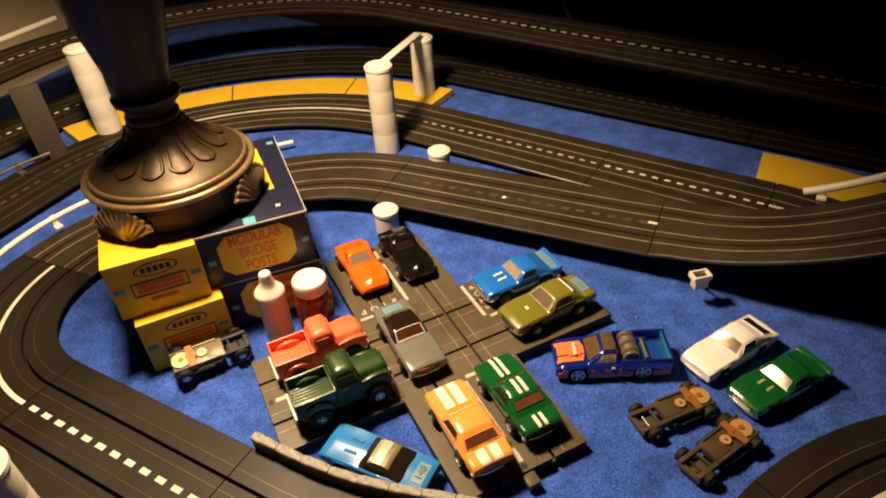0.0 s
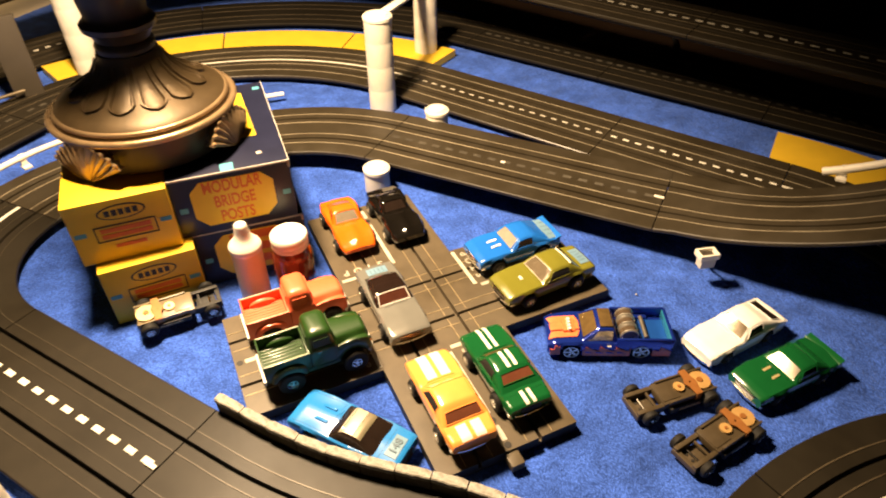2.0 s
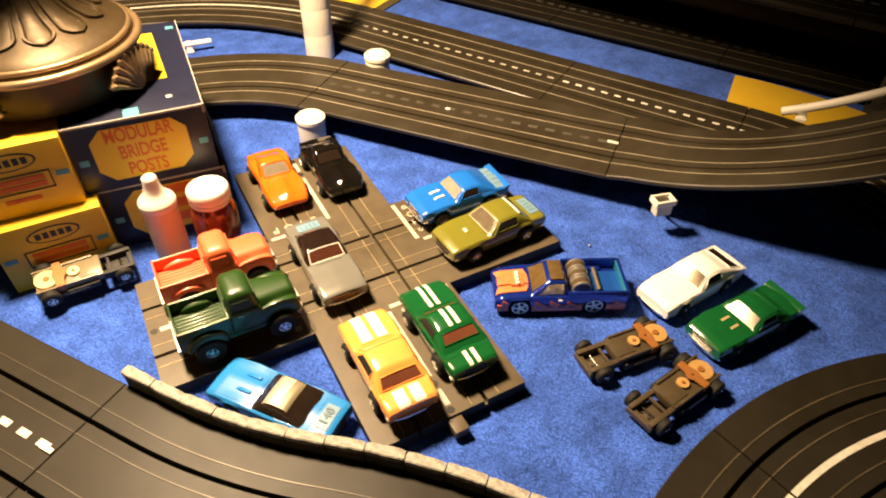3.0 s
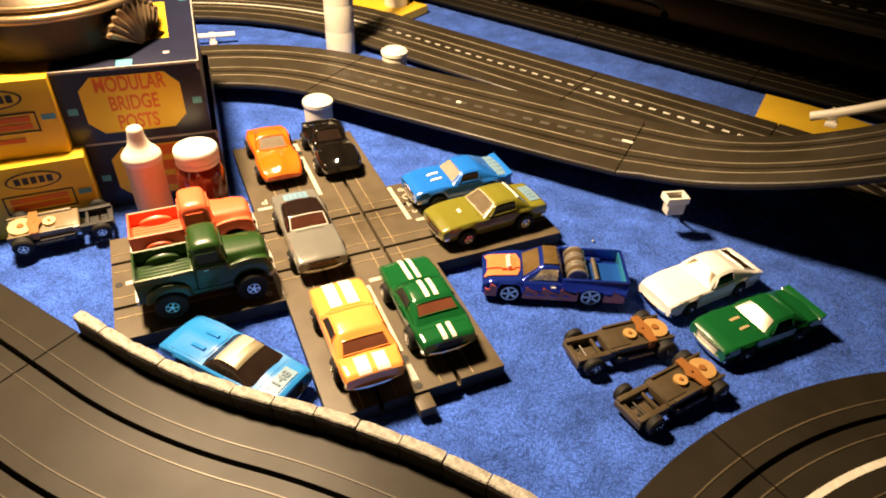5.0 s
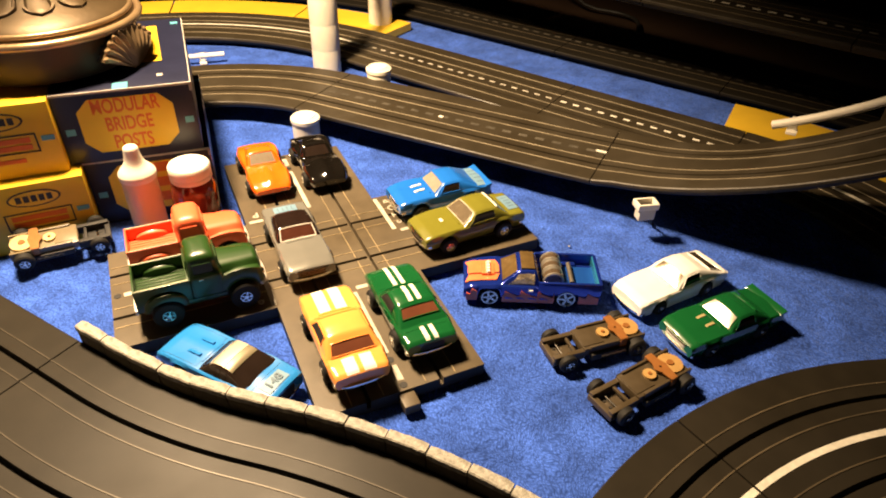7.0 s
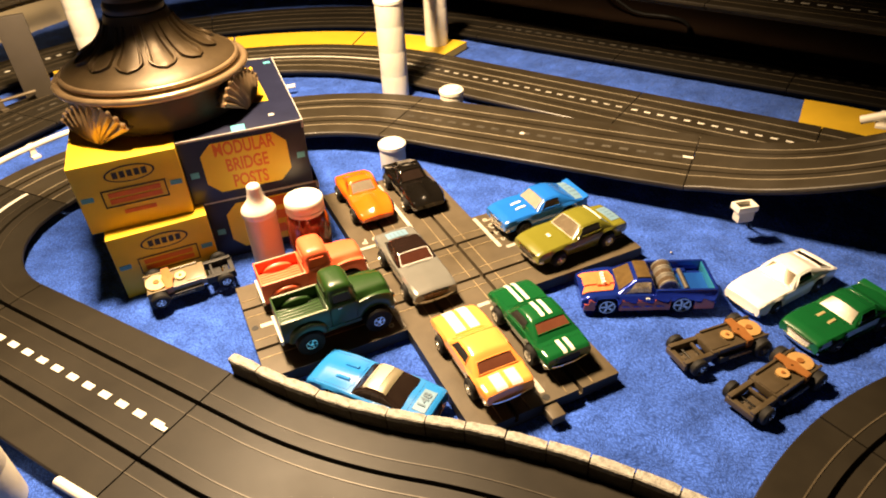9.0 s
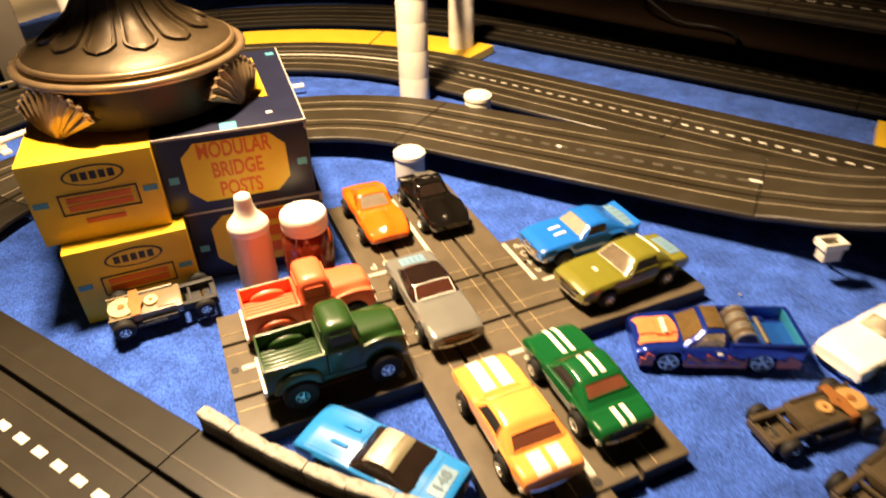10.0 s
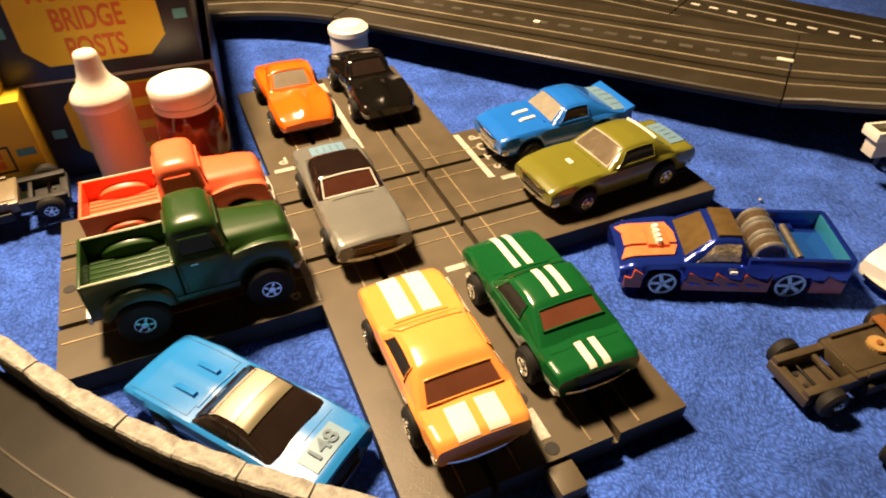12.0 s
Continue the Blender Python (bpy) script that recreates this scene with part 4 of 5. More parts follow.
def pickup_truck(m, label, color, lift, r, rim, glass, hub=0.5):
    """Old stepside pickup: long open bed, boxy rounded cab, broad bonnet between full front wings."""
    e = thing("pickup_truck", m, label, "toy truck", "toy pickups")
    def Z(z):
        return lift + 1.28 * z
    XF, XR = 0.0188, -0.0158  # axles
    def arch(x, base, cx, k=1.16):
        d, ra = abs(x - cx), r * k
        return max(base, r + math.sqrt(ra * ra - d * d) * 0.95) if d < ra else base
    part("running_board", box(bmesh.new(), -0.0075, 0.0110, -0.0112, 0.0112, Z(0.0012), Z(0.0030), 0.0005), color, e)
    part("bed_floor", box(bmesh.new(), -0.0272, -0.0046, -0.0098, 0.0098, Z(0.0046), Z(0.0062)), color, e)
    for k in range(8):
        y = -0.0077 + 0.0022 * k
        part("floor_rib", box(bmesh.new(), -0.0268, -0.0052, y - 0.0007, y + 0.0007, Z(0.0060), Z(0.0065), 0.0002), color, e)
    for s in (-1, 1):
        part("bed_side", box(bmesh.new(), -0.0272, -0.0040, s * 0.0104 - 0.0006, s * 0.0104 + 0.0006, Z(0.0022), Z(0.0117), 0.0003), color, e)
        part("worn_edge", box(bmesh.new(), -0.0270, -0.0045, s * 0.0104 - 0.00028, s * 0.0104 + 0.00028, Z(0.0115), Z(0.01178)), "worn_rim", e, "pale worn edge")
        # bulge of the wheel housing inside the bed
        secs = []
        for i in range(15):
            a = math.pi * i / 14
            secs.append([(XR - math.cos(a) * 0.0080, s * (0.0100 - 0.0026 * k * math.sin(a) ** 0.4), Z(0.0060) + math.sin(a) ** 0.7 * 0.0046 * q) for k, q in ((0, 1.0), (0.55, 0.97), (0.9, 0.80), (1.0, 0.0), (0, 0.0))])
        part("wheel_housing", loft(bmesh.new(), secs), color, e)
        # rear wing: half an oval standing out from the bed side
        secs = []
        for i in range(25):
            t = -1 + 2 * i / 24
            x = XR + 0.0098 * t
            k = max(0.0, 1 - abs(t) ** 2.6) ** 0.5
            zt_ = Z(0.0022) + 1.28 * 0.0066 * k
            zb = min(arch(x, Z(0.0018), XR), zt_ - 0.0006) if k > 0.05 else Z(0.0018)
            zt_ = max(zt_, zb + 0.0005)
            y0, y1 = 0.0102, 0.0102 + 0.0028 * (0.35 + 0.65 * k)
            secs.append([(x, s * y0, zb), (x, s * y1, zb), (x, s * y1, zb + (zt_ - zb) * 0.6), (x, s * (y1 - 0.0005), zb + (zt_ - zb) * 0.88), (x, s * (y0 + (y1 - y0) * 0.45), zt_), (x, s * y0, zt_ + 0.0001)])
        part("rear_wing", loft(bmesh.new(), secs), color, e)
        part("tail_lamp", box(bmesh.new(), -0.0280, -0.0271, s * 0.0098 - 0.0006, s * 0.0098 + 0.0006, Z(0.0042), Z(0.0056), 0.0002), "tail_red", e)
    part("tailgate", box(bmesh.new(), -0.0279, -0.0270, -0.0110, 0.0110, Z(0.0022), Z(0.0118), 0.0003), color, e)
    part("rear_bumper", box(bmesh.new(), -0.0292, -0.0279, -0.0104, 0.0104, Z(0.0012), Z(0.0034), 0.0004), "silver_trim", e, "worn pale rear bumper")
    part("bulkhead", box(bmesh.new(), -0.0050, -0.0038, -0.0098, 0.0098, Z(0.0046), Z(0.0118), 0.0002), color, e)
    # cab: upright doors, a slight shoulder at the belt, a roof with tight rounded edges
    cab = [(-0.0042, 0.0108, 0.0107, 0.0014, 0.0012), (-0.0042, 0.0110, 0.0110, 0.0060, 0.0014), (-0.0042, 0.0110, 0.0111, 0.0108, 0.0016), (-0.0042, 0.0108, 0.0108, 0.0120, 0.0018), (-0.0041, 0.0103, 0.0102, 0.0126, 0.0022),
           (-0.0038, 0.0094, 0.0097, 0.0166, 0.0026), (-0.0036, 0.0089, 0.0094, 0.0182, 0.0028), (-0.0031, 0.0083, 0.0088, 0.0192, 0.0029), (-0.0020, 0.0070, 0.0076, 0.0199, 0.0030), (0.0002, 0.0048, 0.0050, 0.0202, 0.0021)]
    part("cab", loft(bmesh.new(), [round_rect(x0, x1, w, Z(z), k) for x0, x1, w, z, k in cab]), color, e)
    def glazing(name, quad, fr=True):
        q = [Vector(p) for p in quad]
        nrm = (q[1] - q[0]).cross(q[3] - q[0]).normalized()
        g = part(name, pane(bmesh.new(), quad, 0.0, 0.0001, 0.0002), glass, e)
        if fr:
            pts = [p + nrm * 0.0003 for p in q]
            part("window_frame", tube(bmesh.new(), pts + pts[:2], 0.00032, 6), color, g)
    glazing("rear_window", ((-0.00405, 0.0060, Z(0.0140)), (-0.00405, -0.0060, Z(0.0140)), (-0.00375, -0.0054, Z(0.0168)), (-0.00375, 0.0054, Z(0.0168))))
    glazing("windscreen", ((0.0101, -0.0078, Z(0.0132)), (0.0101, 0.0078, Z(0.0132)), (0.0092, 0.0068, Z(0.0170)), (0.0092, -0.0068, Z(0.0170))))
    for s in (-1, 1):
        q = ((0.0074, s * 0.01025, Z(0.0128)), (-0.0016, s * 0.01025, Z(0.0128)), (-0.0013, s * 0.00965, Z(0.0168)), (0.0062, s * 0.00965, Z(0.0168)))
        glazing("side_window", q if s > 0 else tuple(reversed(q)))
        part("door_handle", box(bmesh.new(), 0.0000, 0.0020, s * 0.0112 - 0.0003, s * 0.0112 + 0.0003, Z(0.0104), Z(0.0109), 0.0001), "rimgrey" if glass == "under" else color, e)
        for x in (-0.0026, 0.0090):
            part("door_gap", box(bmesh.new(), x - 0.00010, x + 0.00010, s * 0.01095 - 0.0002, s * 0.01095 + 0.0002, Z(0.0030), Z(0.0112)), "seam" if glass == "under" else color, e)
    # front: bonnet and wings in one pressing
    secs = []
    for i in range(26):
        t = i / 25
        x = 0.0096 + 0.0190 * t
        drop = max(0.0, (t - 0.88) / 0.12) ** 2
        zh = 0.0134 - 0.0010 * t - 0.0030 * drop
        zf = 0.0090 + 0.0022 * math.sin(math.pi * min(1.0, 0.10 + 0.80 * t)) - 0.0016 * drop
        w = 0.0111 - 0.0009 * drop
        ww = 0.0086 - 0.0022 * t
        zb = min(arch(x, Z(0.0020), XF), Z(zf) - 0.0010)
        half = [(w - 0.0006, zb), (w, zb + (Z(zf) - zb) * 0.35), (w, zb + (Z(zf) - zb) * 0.72), (w - 0.0006, Z(zf) - 0.0002), (w - 0.0014, Z(zf)), (ww + 0.0009, Z(zf) - 0.0003), (ww + 0.0002, Z(zf) + 0.0004), (ww - 0.0004, Z(zh) - 0.0010), (ww - 0.0014, Z(zh) - 0.0001), (ww * 0.45, Z(zh) + 0.0003), (ww * 0.12, Z(zh) + 0.0005)]
        secs.append([(x, y, z) for y, z in half] + [(x, -y, z) for y, z in reversed(half)])
    part("bonnet", loft(bmesh.new(), secs), color, e)
    part("grille", box(bmesh.new(), 0.0284, 0.0290, -0.0072, 0.0072, Z(0.0040), Z(0.0082), 0.0003), "silver_trim", e, "pale grille")
    for s in (-1, 1):
        ang = np.linspace(0, 2 * math.pi, 13)[:-1]
        part("headlight", loft(bmesh.new(), [[(x, s * 0.0088 + k * math.cos(a), Z(0.0072) + k * math.sin(a)) for a in ang] for x, k in ((0.0278, 0.0016), (0.0291, 0.0015), (0.0295, 0.0010), (0.0296, 0.0004))]), "chrome", e)
    part("front_bumper", tube(bmesh.new(), [(0.0272, -0.0113, Z(0.0028)), (0.0294, -0.008, Z(0.0028)), (0.0299, 0, Z(0.0028)), (0.0294, 0.008, Z(0.0028)), (0.0272, 0.0113, Z(0.0028))], 0.0009, 8), "silver_trim", e, "worn pale bumper")
    part("chassis", box(bmesh.new(), -0.024, 0.026, -0.0075, 0.0075, lift * 0.5 + 0.0016, lift + 0.004, 0.0004), "under", e)
    for x in (XF, XR):
        part("axle", cyl_y(bmesh.new(), 0.0008, -0.011, 0.011, x, r, 8), "rimgrey", e)
        for s in (-1, 1):
            wheel(e, x, s * (0.0098 if rim == "under" else 0.0112), r, 0.0054, rim, s, 0, hub)
    return e
# the green cab's window sheets are black for the shade inside
pickup_truck(pose(-0.0690, -0.0190, T, 0, 0, 0), "dark green toy pickup with big black tyres on the crossing track", "truck_green", 0.0072, 0.0070, "chrome", "under", 0.40)
pickup_truck(pose(-0.0700, 0.0190, T, 0, 0, 0), "red toy pickup with a faded body on the crossing track", "truck_red", 0.0030, 0.0056, "under", "truck_red")

def custom_pickup(m):
    hl = 0.0345
    wheels = ((0.62, 0.0050), (-0.50, 0.0054))
    e = car("custom_pickup", m, "metallic blue toy pickup with orange flames and chrome engine parts", "metal_blue", 0.0690, 0.0265,
            [(-1.0, 0.0088), (-0.95, 0.0090), (-0.16, 0.0090), (-0.06, 0.0120), (0.05, 0.0122), (0.5, 0.0120), (0.9, 0.0106), (1.0, 0.0085)], plan(0.0132, 0.92, 0.97),
            (-0.14, -0.05, 0.20, 0.48, 0.0190, 0.0114, 0.25), glass="gold_glass", side_glass="bright_cabin", roof_mat="metal_blue", wheels=wheels, clear=0.0018, bumper=False, spokes=5, crest=0.0003, seam=None, stance=0.0026, rear_frame=False)
    for s in (-1, 1):
        part("bed_side", box(bmesh.new(), -hl * 0.98, -hl * 0.08, s * 0.0122 - 0.0008, s * 0.0122 + 0.0007, 0.0074, 0.0152, 0.0004), "metal_blue", e)
        part("wheel_tub", box(bmesh.new(), -hl * 0.70, -hl * 0.30, s * 0.0099 - 0.0017, s * 0.0099 + 0.0017, 0.0080, 0.0112, 0.0008), "metal_blue", e)
        # flames along the sill, with blue tongues cut into them
        for u0, u1, k in ((-0.32, 0.44, 36), (-0.97, -0.68, 14), (0.80, 0.96, 8)):
            secs = []
            for i in range(k + 1):
                u = u0 + (u1 - u0) * i / k
                p = (u * 4.2 + 0.3) % 1.0
                h = 0.0064 + 0.0034 * p ** 1.6
                w = 0.01335 * (1 if u < 0.6 else 0.955) * (1 if u > -0.6 else 0.985)
                secs.append([(u * hl, s * w, 0.0026), (u * hl, s * (w + 0.0001), 0.0050), (u * hl, s * w, h), (u * hl, s * (w - 0.0014), h), (u * hl, s * (w - 0.0014), 0.0026)])
            part("flame_decal", loft(bmesh.new(), secs), "flame_side", e, "red flame decal, darkened for shade, along the side")
        for j in range(4):
            u = -0.24 + 0.17 * j
            pts = [(u, 0.0046), (u + 0.05, 0.0052), (u + 0.11, 0.0050), (u + 0.14, 0.0058), (u + 0.09, 0.0060), (u + 0.03, 0.0055)]
            part("flame_tongue", loft(bmesh.new(), [[(a * hl, s * y, z) for a, z in pts] for y in (0.0128, 0.01362)]), "metal_blue", e)
        part("door_handle", box(bmesh.new(), hl * 0.00, hl * 0.06, s * 0.0131, s * 0.0137, 0.0098, 0.0107, 0.0001), "silver_trim", e)
        part("bonnet_flame", sheet(lambda u, y: (u * hl, y, float(np.interp(u, (0.5, 0.9, 1.0), (0.0121, 0.0108, 0.0088))) + 0.0004), 0.50, 0.95, s * 0.0034, s * 0.0080, 0.0004, 0.0008, 8, 4, 0.05), "flame", e, "orange flame decal on the bonnet")
    part("tailgate", box(bmesh.new(), -hl * 1.0, -hl * 0.95, -0.0122, 0.0122, 0.0074, 0.0152, 0.0004), "metal_blue", e)
    # added sheets: light on the blue paint is put into their colours
    part("bed_sheen", box(bmesh.new(), -hl * 0.945, -hl * 0.16, -0.0081, 0.0081, 0.0090, 0.0099, 0.0003), "bed_lit_blue", e, "brighter blue sheet for sheen on the bed floor")
    part("tailgate_sheen", box(bmesh.new(), -hl * 0.952, -hl * 0.935, -0.0112, 0.0112, 0.0092, 0.0148, 0.0002), "bed_lit_teal", e, "turquoise sheet for sheen on the inner tailgate")
    part("bonnet_panel", sheet(lambda u, y: (u * hl, y, float(np.interp(u, (0.5, 0.9, 1.0), (0.0121, 0.0108, 0.0088))) + 0.0005), 0.48, 0.93, -0.0028, 0.0028, 0.0008, 0.0012, 8, 4), "flame", e, "orange bonnet panel")
    part("intake_base", box(bmesh.new(), hl * 0.55, hl * 0.74, -0.0046, 0.0046, 0.0115, 0.0137, 0.0005), "flame", e)
    for k in range(4):
        c = part("intake", loft(bmesh.new(), [circle(0.0011, 0.0130, 14), circle(0.0011, 0.0146, 14), circle(0.0009, 0.0150, 14), circle(0.0006, 0.0147, 14)]), "silver_trim", e, "chromed intake")
        c.matrix_local = pose(hl * 0.645, -0.0036 + 0.0024 * k, 0)
    for k in range(3):
        y = -0.0094 + k * 0.0064
        part("engine_drum", cyl_y(bmesh.new(), 0.0048, y, y + 0.0058, -hl * 0.30, 0.0136, 22, 0.0008), "drum_brown", e, "dark glossy engine drum")
        for k2 in (0.0, 0.0044):
            part("drum_band", cyl_y(bmesh.new(), 0.0052, y + k2, y + k2 + 0.0014, -hl * 0.30, 0.0136, 22, 0.0005), "chrome_soft", e, "chromed band round the drum")
    part("axle_bar", cyl_y(bmesh.new(), 0.0012, -0.008, 0.008, -hl * 0.58, 0.0120, 10), "worn_steel", e)
    part("roof_glass", box(bmesh.new(), hl * -0.02, hl * 0.18, -0.0070, 0.0070, 0.0182, 0.0199, 0.0003), "gold_glass", e, "brown glass roof panel")
    return e
custom_pickup(pose(0.0868, -0.0665, 0.0, 0, 0, 154))

# bare running gear
def running_gear(m, label, plate="chassis", gear="brass", front="chassis"):
    e = thing("slot_car_chassis", m, label, "toy chassis", "bare slot-car chassis")
    part("plate", box(bmesh.new(), -0.0225, 0.0090, -0.0070, 0.0070, 0.0040, 0.0084, 0.0006), plate, e)
    for s in (-1, 1):
        part("plate_edge", box(bmesh.new(), -0.0228, 0.0060, s * 0.0068 - 0.0006, s * 0.0068 + 0.0006, 0.0040, 0.0094, 0.0003), plate, e)
        part("side_rail", box(bmesh.new(), 0.0085, 0.0242, s * 0.0058 - 0.0012, s * 0.0058 + 0.0012, 0.0026, 0.0074, 0.0004), front, e)
        part("side_bar", box(bmesh.new(), -0.0135, 0.0060, s * 0.0082 - 0.0010, s * 0.0082 + 0.0010, 0.0022, 0.0058, 0.0004), "under", e)
        part("spring", tube(bmesh.new(), [(-0.012 + 0.0016 * k, s * 0.0093, 0.0040 + 0.0005 * (k % 2)) for k in range(9)], 0.0004, 6), "rimgrey", e)
    part("nose_bar", box(bmesh.new(), 0.0220, 0.0246, -0.0072, 0.0072, 0.0026, 0.0058, 0.0004), front, e)
    part("guide_plate", box(bmesh.new(), 0.0105, 0.0216, -0.0044, 0.0044, 0.0018, 0.0034, 0.0003), front, e)
    for y in (-0.002, 0.002):
        part("screw", loft(bmesh.new(), [circle(0.0008, 0.0034, 10, 0.0195, y), circle(0.0007, 0.0038, 10, 0.0195, y)]), "under", e)
    part("cross_bar", box(bmesh.new(), 0.0118, 0.0132, -0.0060, 0.0060, 0.0052, 0.0066, 0.0003), front, e)
    part("motor_cover", box(bmesh.new(), -0.0020, 0.0085, -0.0052, 0.0052, 0.0080, 0.0088, 0.0003), plate, e)
    for x, r, z in ((-0.0168, 0.0058, 0.0096), (-0.0040, 0.0030, 0.0097), (-0.0105, 0.0022, 0.0100)):
        bm = bmesh.new()
        n = 44
        prism(bm, [(x + (r if i % 2 else r * 0.94) * math.cos(2 * math.pi * i / n), (r if i % 2 else r * 0.94) * math.sin(2 * math.pi * i / n)) for i in range(n)], 0.0083, z)
        g = part("gear", bm, gear, e, "brass gear", smooth=False)
        part("gear_hub", loft(bmesh.new(), [circle(r * 0.3, z, 12, x), circle(r * 0.26, z + 0.0006, 12, x)]), "copper", g)
    bm = bmesh.new()
    pts = [(-0.0128, -0.0078), (-0.0090, -0.0078), (-0.0086, -0.0030), (-0.0070, 0.0), (-0.0086, 0.0030), (-0.0090, 0.0078), (-0.0128, 0.0078), (-0.0132, 0.0030), (-0.0140, 0.0), (-0.0132, -0.0030)]
    prism(bm, pts, 0.0100, 0.0106)
    for s in (-1, 1):
        box(bm, -0.0126, -0.0092, s * 0.0078 - 0.0003, s * 0.0078 + 0.0003, 0.0050, 0.0104)
    part("gear_clamp", bm, "copper", e, "copper spring clamp", smooth=False)
    for x, r, w, y in ((0.0180, 0.0044, 0.0036, 0.0090), (-0.0172, 0.0048, 0.0044, 0.0096)):
        part("axle", cyl_y(bmesh.new(), 0.0006, -0.011, 0.011, x, r, 8), "chrome", e)
        for s in (-1, 1):
            wheel(e, x, s * y, r, w, "chrome", s)
    return e
running_gear(pose(0.0925, -0.1150, 0.0, 0, 0, 175), "bare slot-car chassis with brass gears on the carpet")
running_gear(pose(0.0960, -0.1455, 0.0, 0, 0, 187), "bare slot-car chassis with brass gears on the carpet")
running_gear(pose(-0.1310, 0.0560, 0.0052, 10, 0, 2), "bare slot-car chassis with a pale plate before the boxes", "pale_plate", "pale_brass", "under")

# ---------- boxes ----------
def card_box(m, w, d, h, mat, label):
    """Front face at y = 0, base at z = 0, from x = 0 to w."""
    e = thing("cardboard_box", m, label, "box", "stacked boxes")
    part("carton", box(bmesh.new(), 0, w, 0, d, 0, h, 0.0006), mat, e)
    return e

def octagon(x0, x1, z0, z1, c):
    return [(x0 + c, z0), (x1 - c, z0), (x1, z0 + c), (x1, z1 - c), (x1 - c, z1), (x0 + c, z1), (x0, z1 - c), (x0, z0 + c)]

def facing(pts, y0, y1):
    bm = bmesh.new()
    return loft(bm, [[(x, y1, z) for x, z in pts], [(x, y0, z) for x, z in pts]])

def posts_box(m, h, words, w):
    d = 0.112
    e = card_box(m, w, d, h, "box_blue", "navy card box with a yellow printed panel" + ("" if words else " under another box"))
    part("panel", facing(octagon(0.0105, w - 0.0110, 0.0055, h - 0.0038, 0.0065), -0.00035, 0.0005), "box_yellow", e, "yellow eight-sided printed panel")
    if words:
        text_mesh("lettering", "MODULAR\nBRIDGE\nPOSTS", 0.0108, "print_orange", e, pose(0.0342, -0.0005, 0.0208, 90, 0, 0), 0.64, "orange printed lettering")
    else:
        for k in range(3):
            part("lettering", facing([(0.020, 0.010 + 0.0095 * k), (0.050, 0.010 + 0.0095 * k), (0.050, 0.016 + 0.0095 * k), (0.020, 0.016 + 0.0095 * k)], -0.0005, 0.0), "print_orange", e, "orange printed bar")
    for x in (0.0030, w - 0.0065):
        part("blue_mark", box(bmesh.new(), x, x + 0.0045, -0.0003, 0.0005, 0.017, 0.0205), "print_blue", e)
    part("worn_edge", box(bmesh.new(), 0.0, w, -0.0003, 0.0006, h - 0.0009, h + 0.0003), "card_edge", e, "whitened worn card edge")
    part("worn_corner", box(bmesh.new(), w - 0.0012, w + 0.0003, -0.0003, 0.0010, h - 0.0045, h + 0.0004, 0.0003), "card_edge", e, "whitened worn card corner")
    part("worn_edge", box(bmesh.new(), w - 0.0003, w + 0.0002, 0.0007, d, h - 0.0003, h + 0.0002), "card_edge", e, "whitened worn card edge")
    part("blue_mark", box(bmesh.new(), 0.030, 0.0375, 0.0002, 0.0090, h - 0.001, h + 0.0003), "print_blue", e)
    part("panel", prism(bmesh.new(), [(0.036, 0.036), (0.0550, 0.036), (0.0530, 0.098), (0.036, 0.098)], h - 0.001, h + 0.0003), "box_yellow", e, "yellow printed panel on the lid")
    part("blue_mark", box(bmesh.new(), 0.0615, 0.0660, 0.100, 0.104, h - 0.001, h + 0.0003), "print_blue", e)
    part("small_print", box(bmesh.new(), 0.0520, 0.0550, 0.013, 0.016, h - 0.001, h + 0.0003), "card_edge", e, "small white print")
    return e

def oval(x, z, a, b, n=28):
    return [(x + a * math.cos(2 * math.pi * i / n), z + b * math.sin(2 * math.pi * i / n)) for i in range(n)]

def yellow_box(m, h, w, label):
    e = card_box(m, w, 0.105, h, "box_yellow", label)
    s = w / 0.053
    part("logo_oval", facing(oval(0.028 * s, h * 0.79, 0.0125, 0.0048), -0.0003, 0.0005), "print_black", e, "black oval mark")
    part("logo_ground", facing(oval(0.028 * s, h * 0.79, 0.0115, 0.0040), -0.00045, 0.0), "box_yellow", e)
    for k in range(5):
        x = 0.028 * s + (k - 2) * 0.0036
        part("logo_bar", box(bmesh.new(), x - 0.0013, x + 0.0013, -0.0006, 0.0, h * 0.79 - 0.0018, h * 0.79 + 0.0020), "print_black", e)
    x0, x1, z0, z1, t = 0.0115 * s, 0.0435 * s, h * 0.34, h * 0.60, 0.0006
    for a, b, c, d in ((x0, x1, z0, z0 + t), (x0, x1, z1 - t, z1), (x0, x0 + t, z0, z1), (x1 - t, x1, z0, z1)):
        part("frame_line", box(bmesh.new(), a, b, -0.0004, 0.0004, c, d), "print_black", e)
    for k in range(2):
        part("lettering", box(bmesh.new(), x0 + 0.003, x1 - 0.003, -0.0003, 0.0004, z0 + 0.0018 + 0.0038 * k, z0 + 0.0046 + 0.0038 * k), "print_orange", e, "orange printed bar")
    part("lettering", box(bmesh.new(), x0 + 0.008, x1 - 0.008, -0.0003, 0.0004, h * 0.21, h * 0.27), "print_orange", e, "orange printed bar")
    for x in (0.0015, w - 0.0075):
        part("blue_mark", box(bmesh.new(), x, x + 0.006, -0.0003, 0.0004, h * 0.48, h * 0.55), "print_blue", e)
    return e
BOXH = 0.0395
posts_box(pose(-0.1120, 0.0800, 0.0, 0, 0, -5), BOXH, False, 0.0660)
posts_box(pose(-0.1172, 0.0795, BOXH + 0.0002, 0, 0, -4.5), BOXH, True, 0.0685)
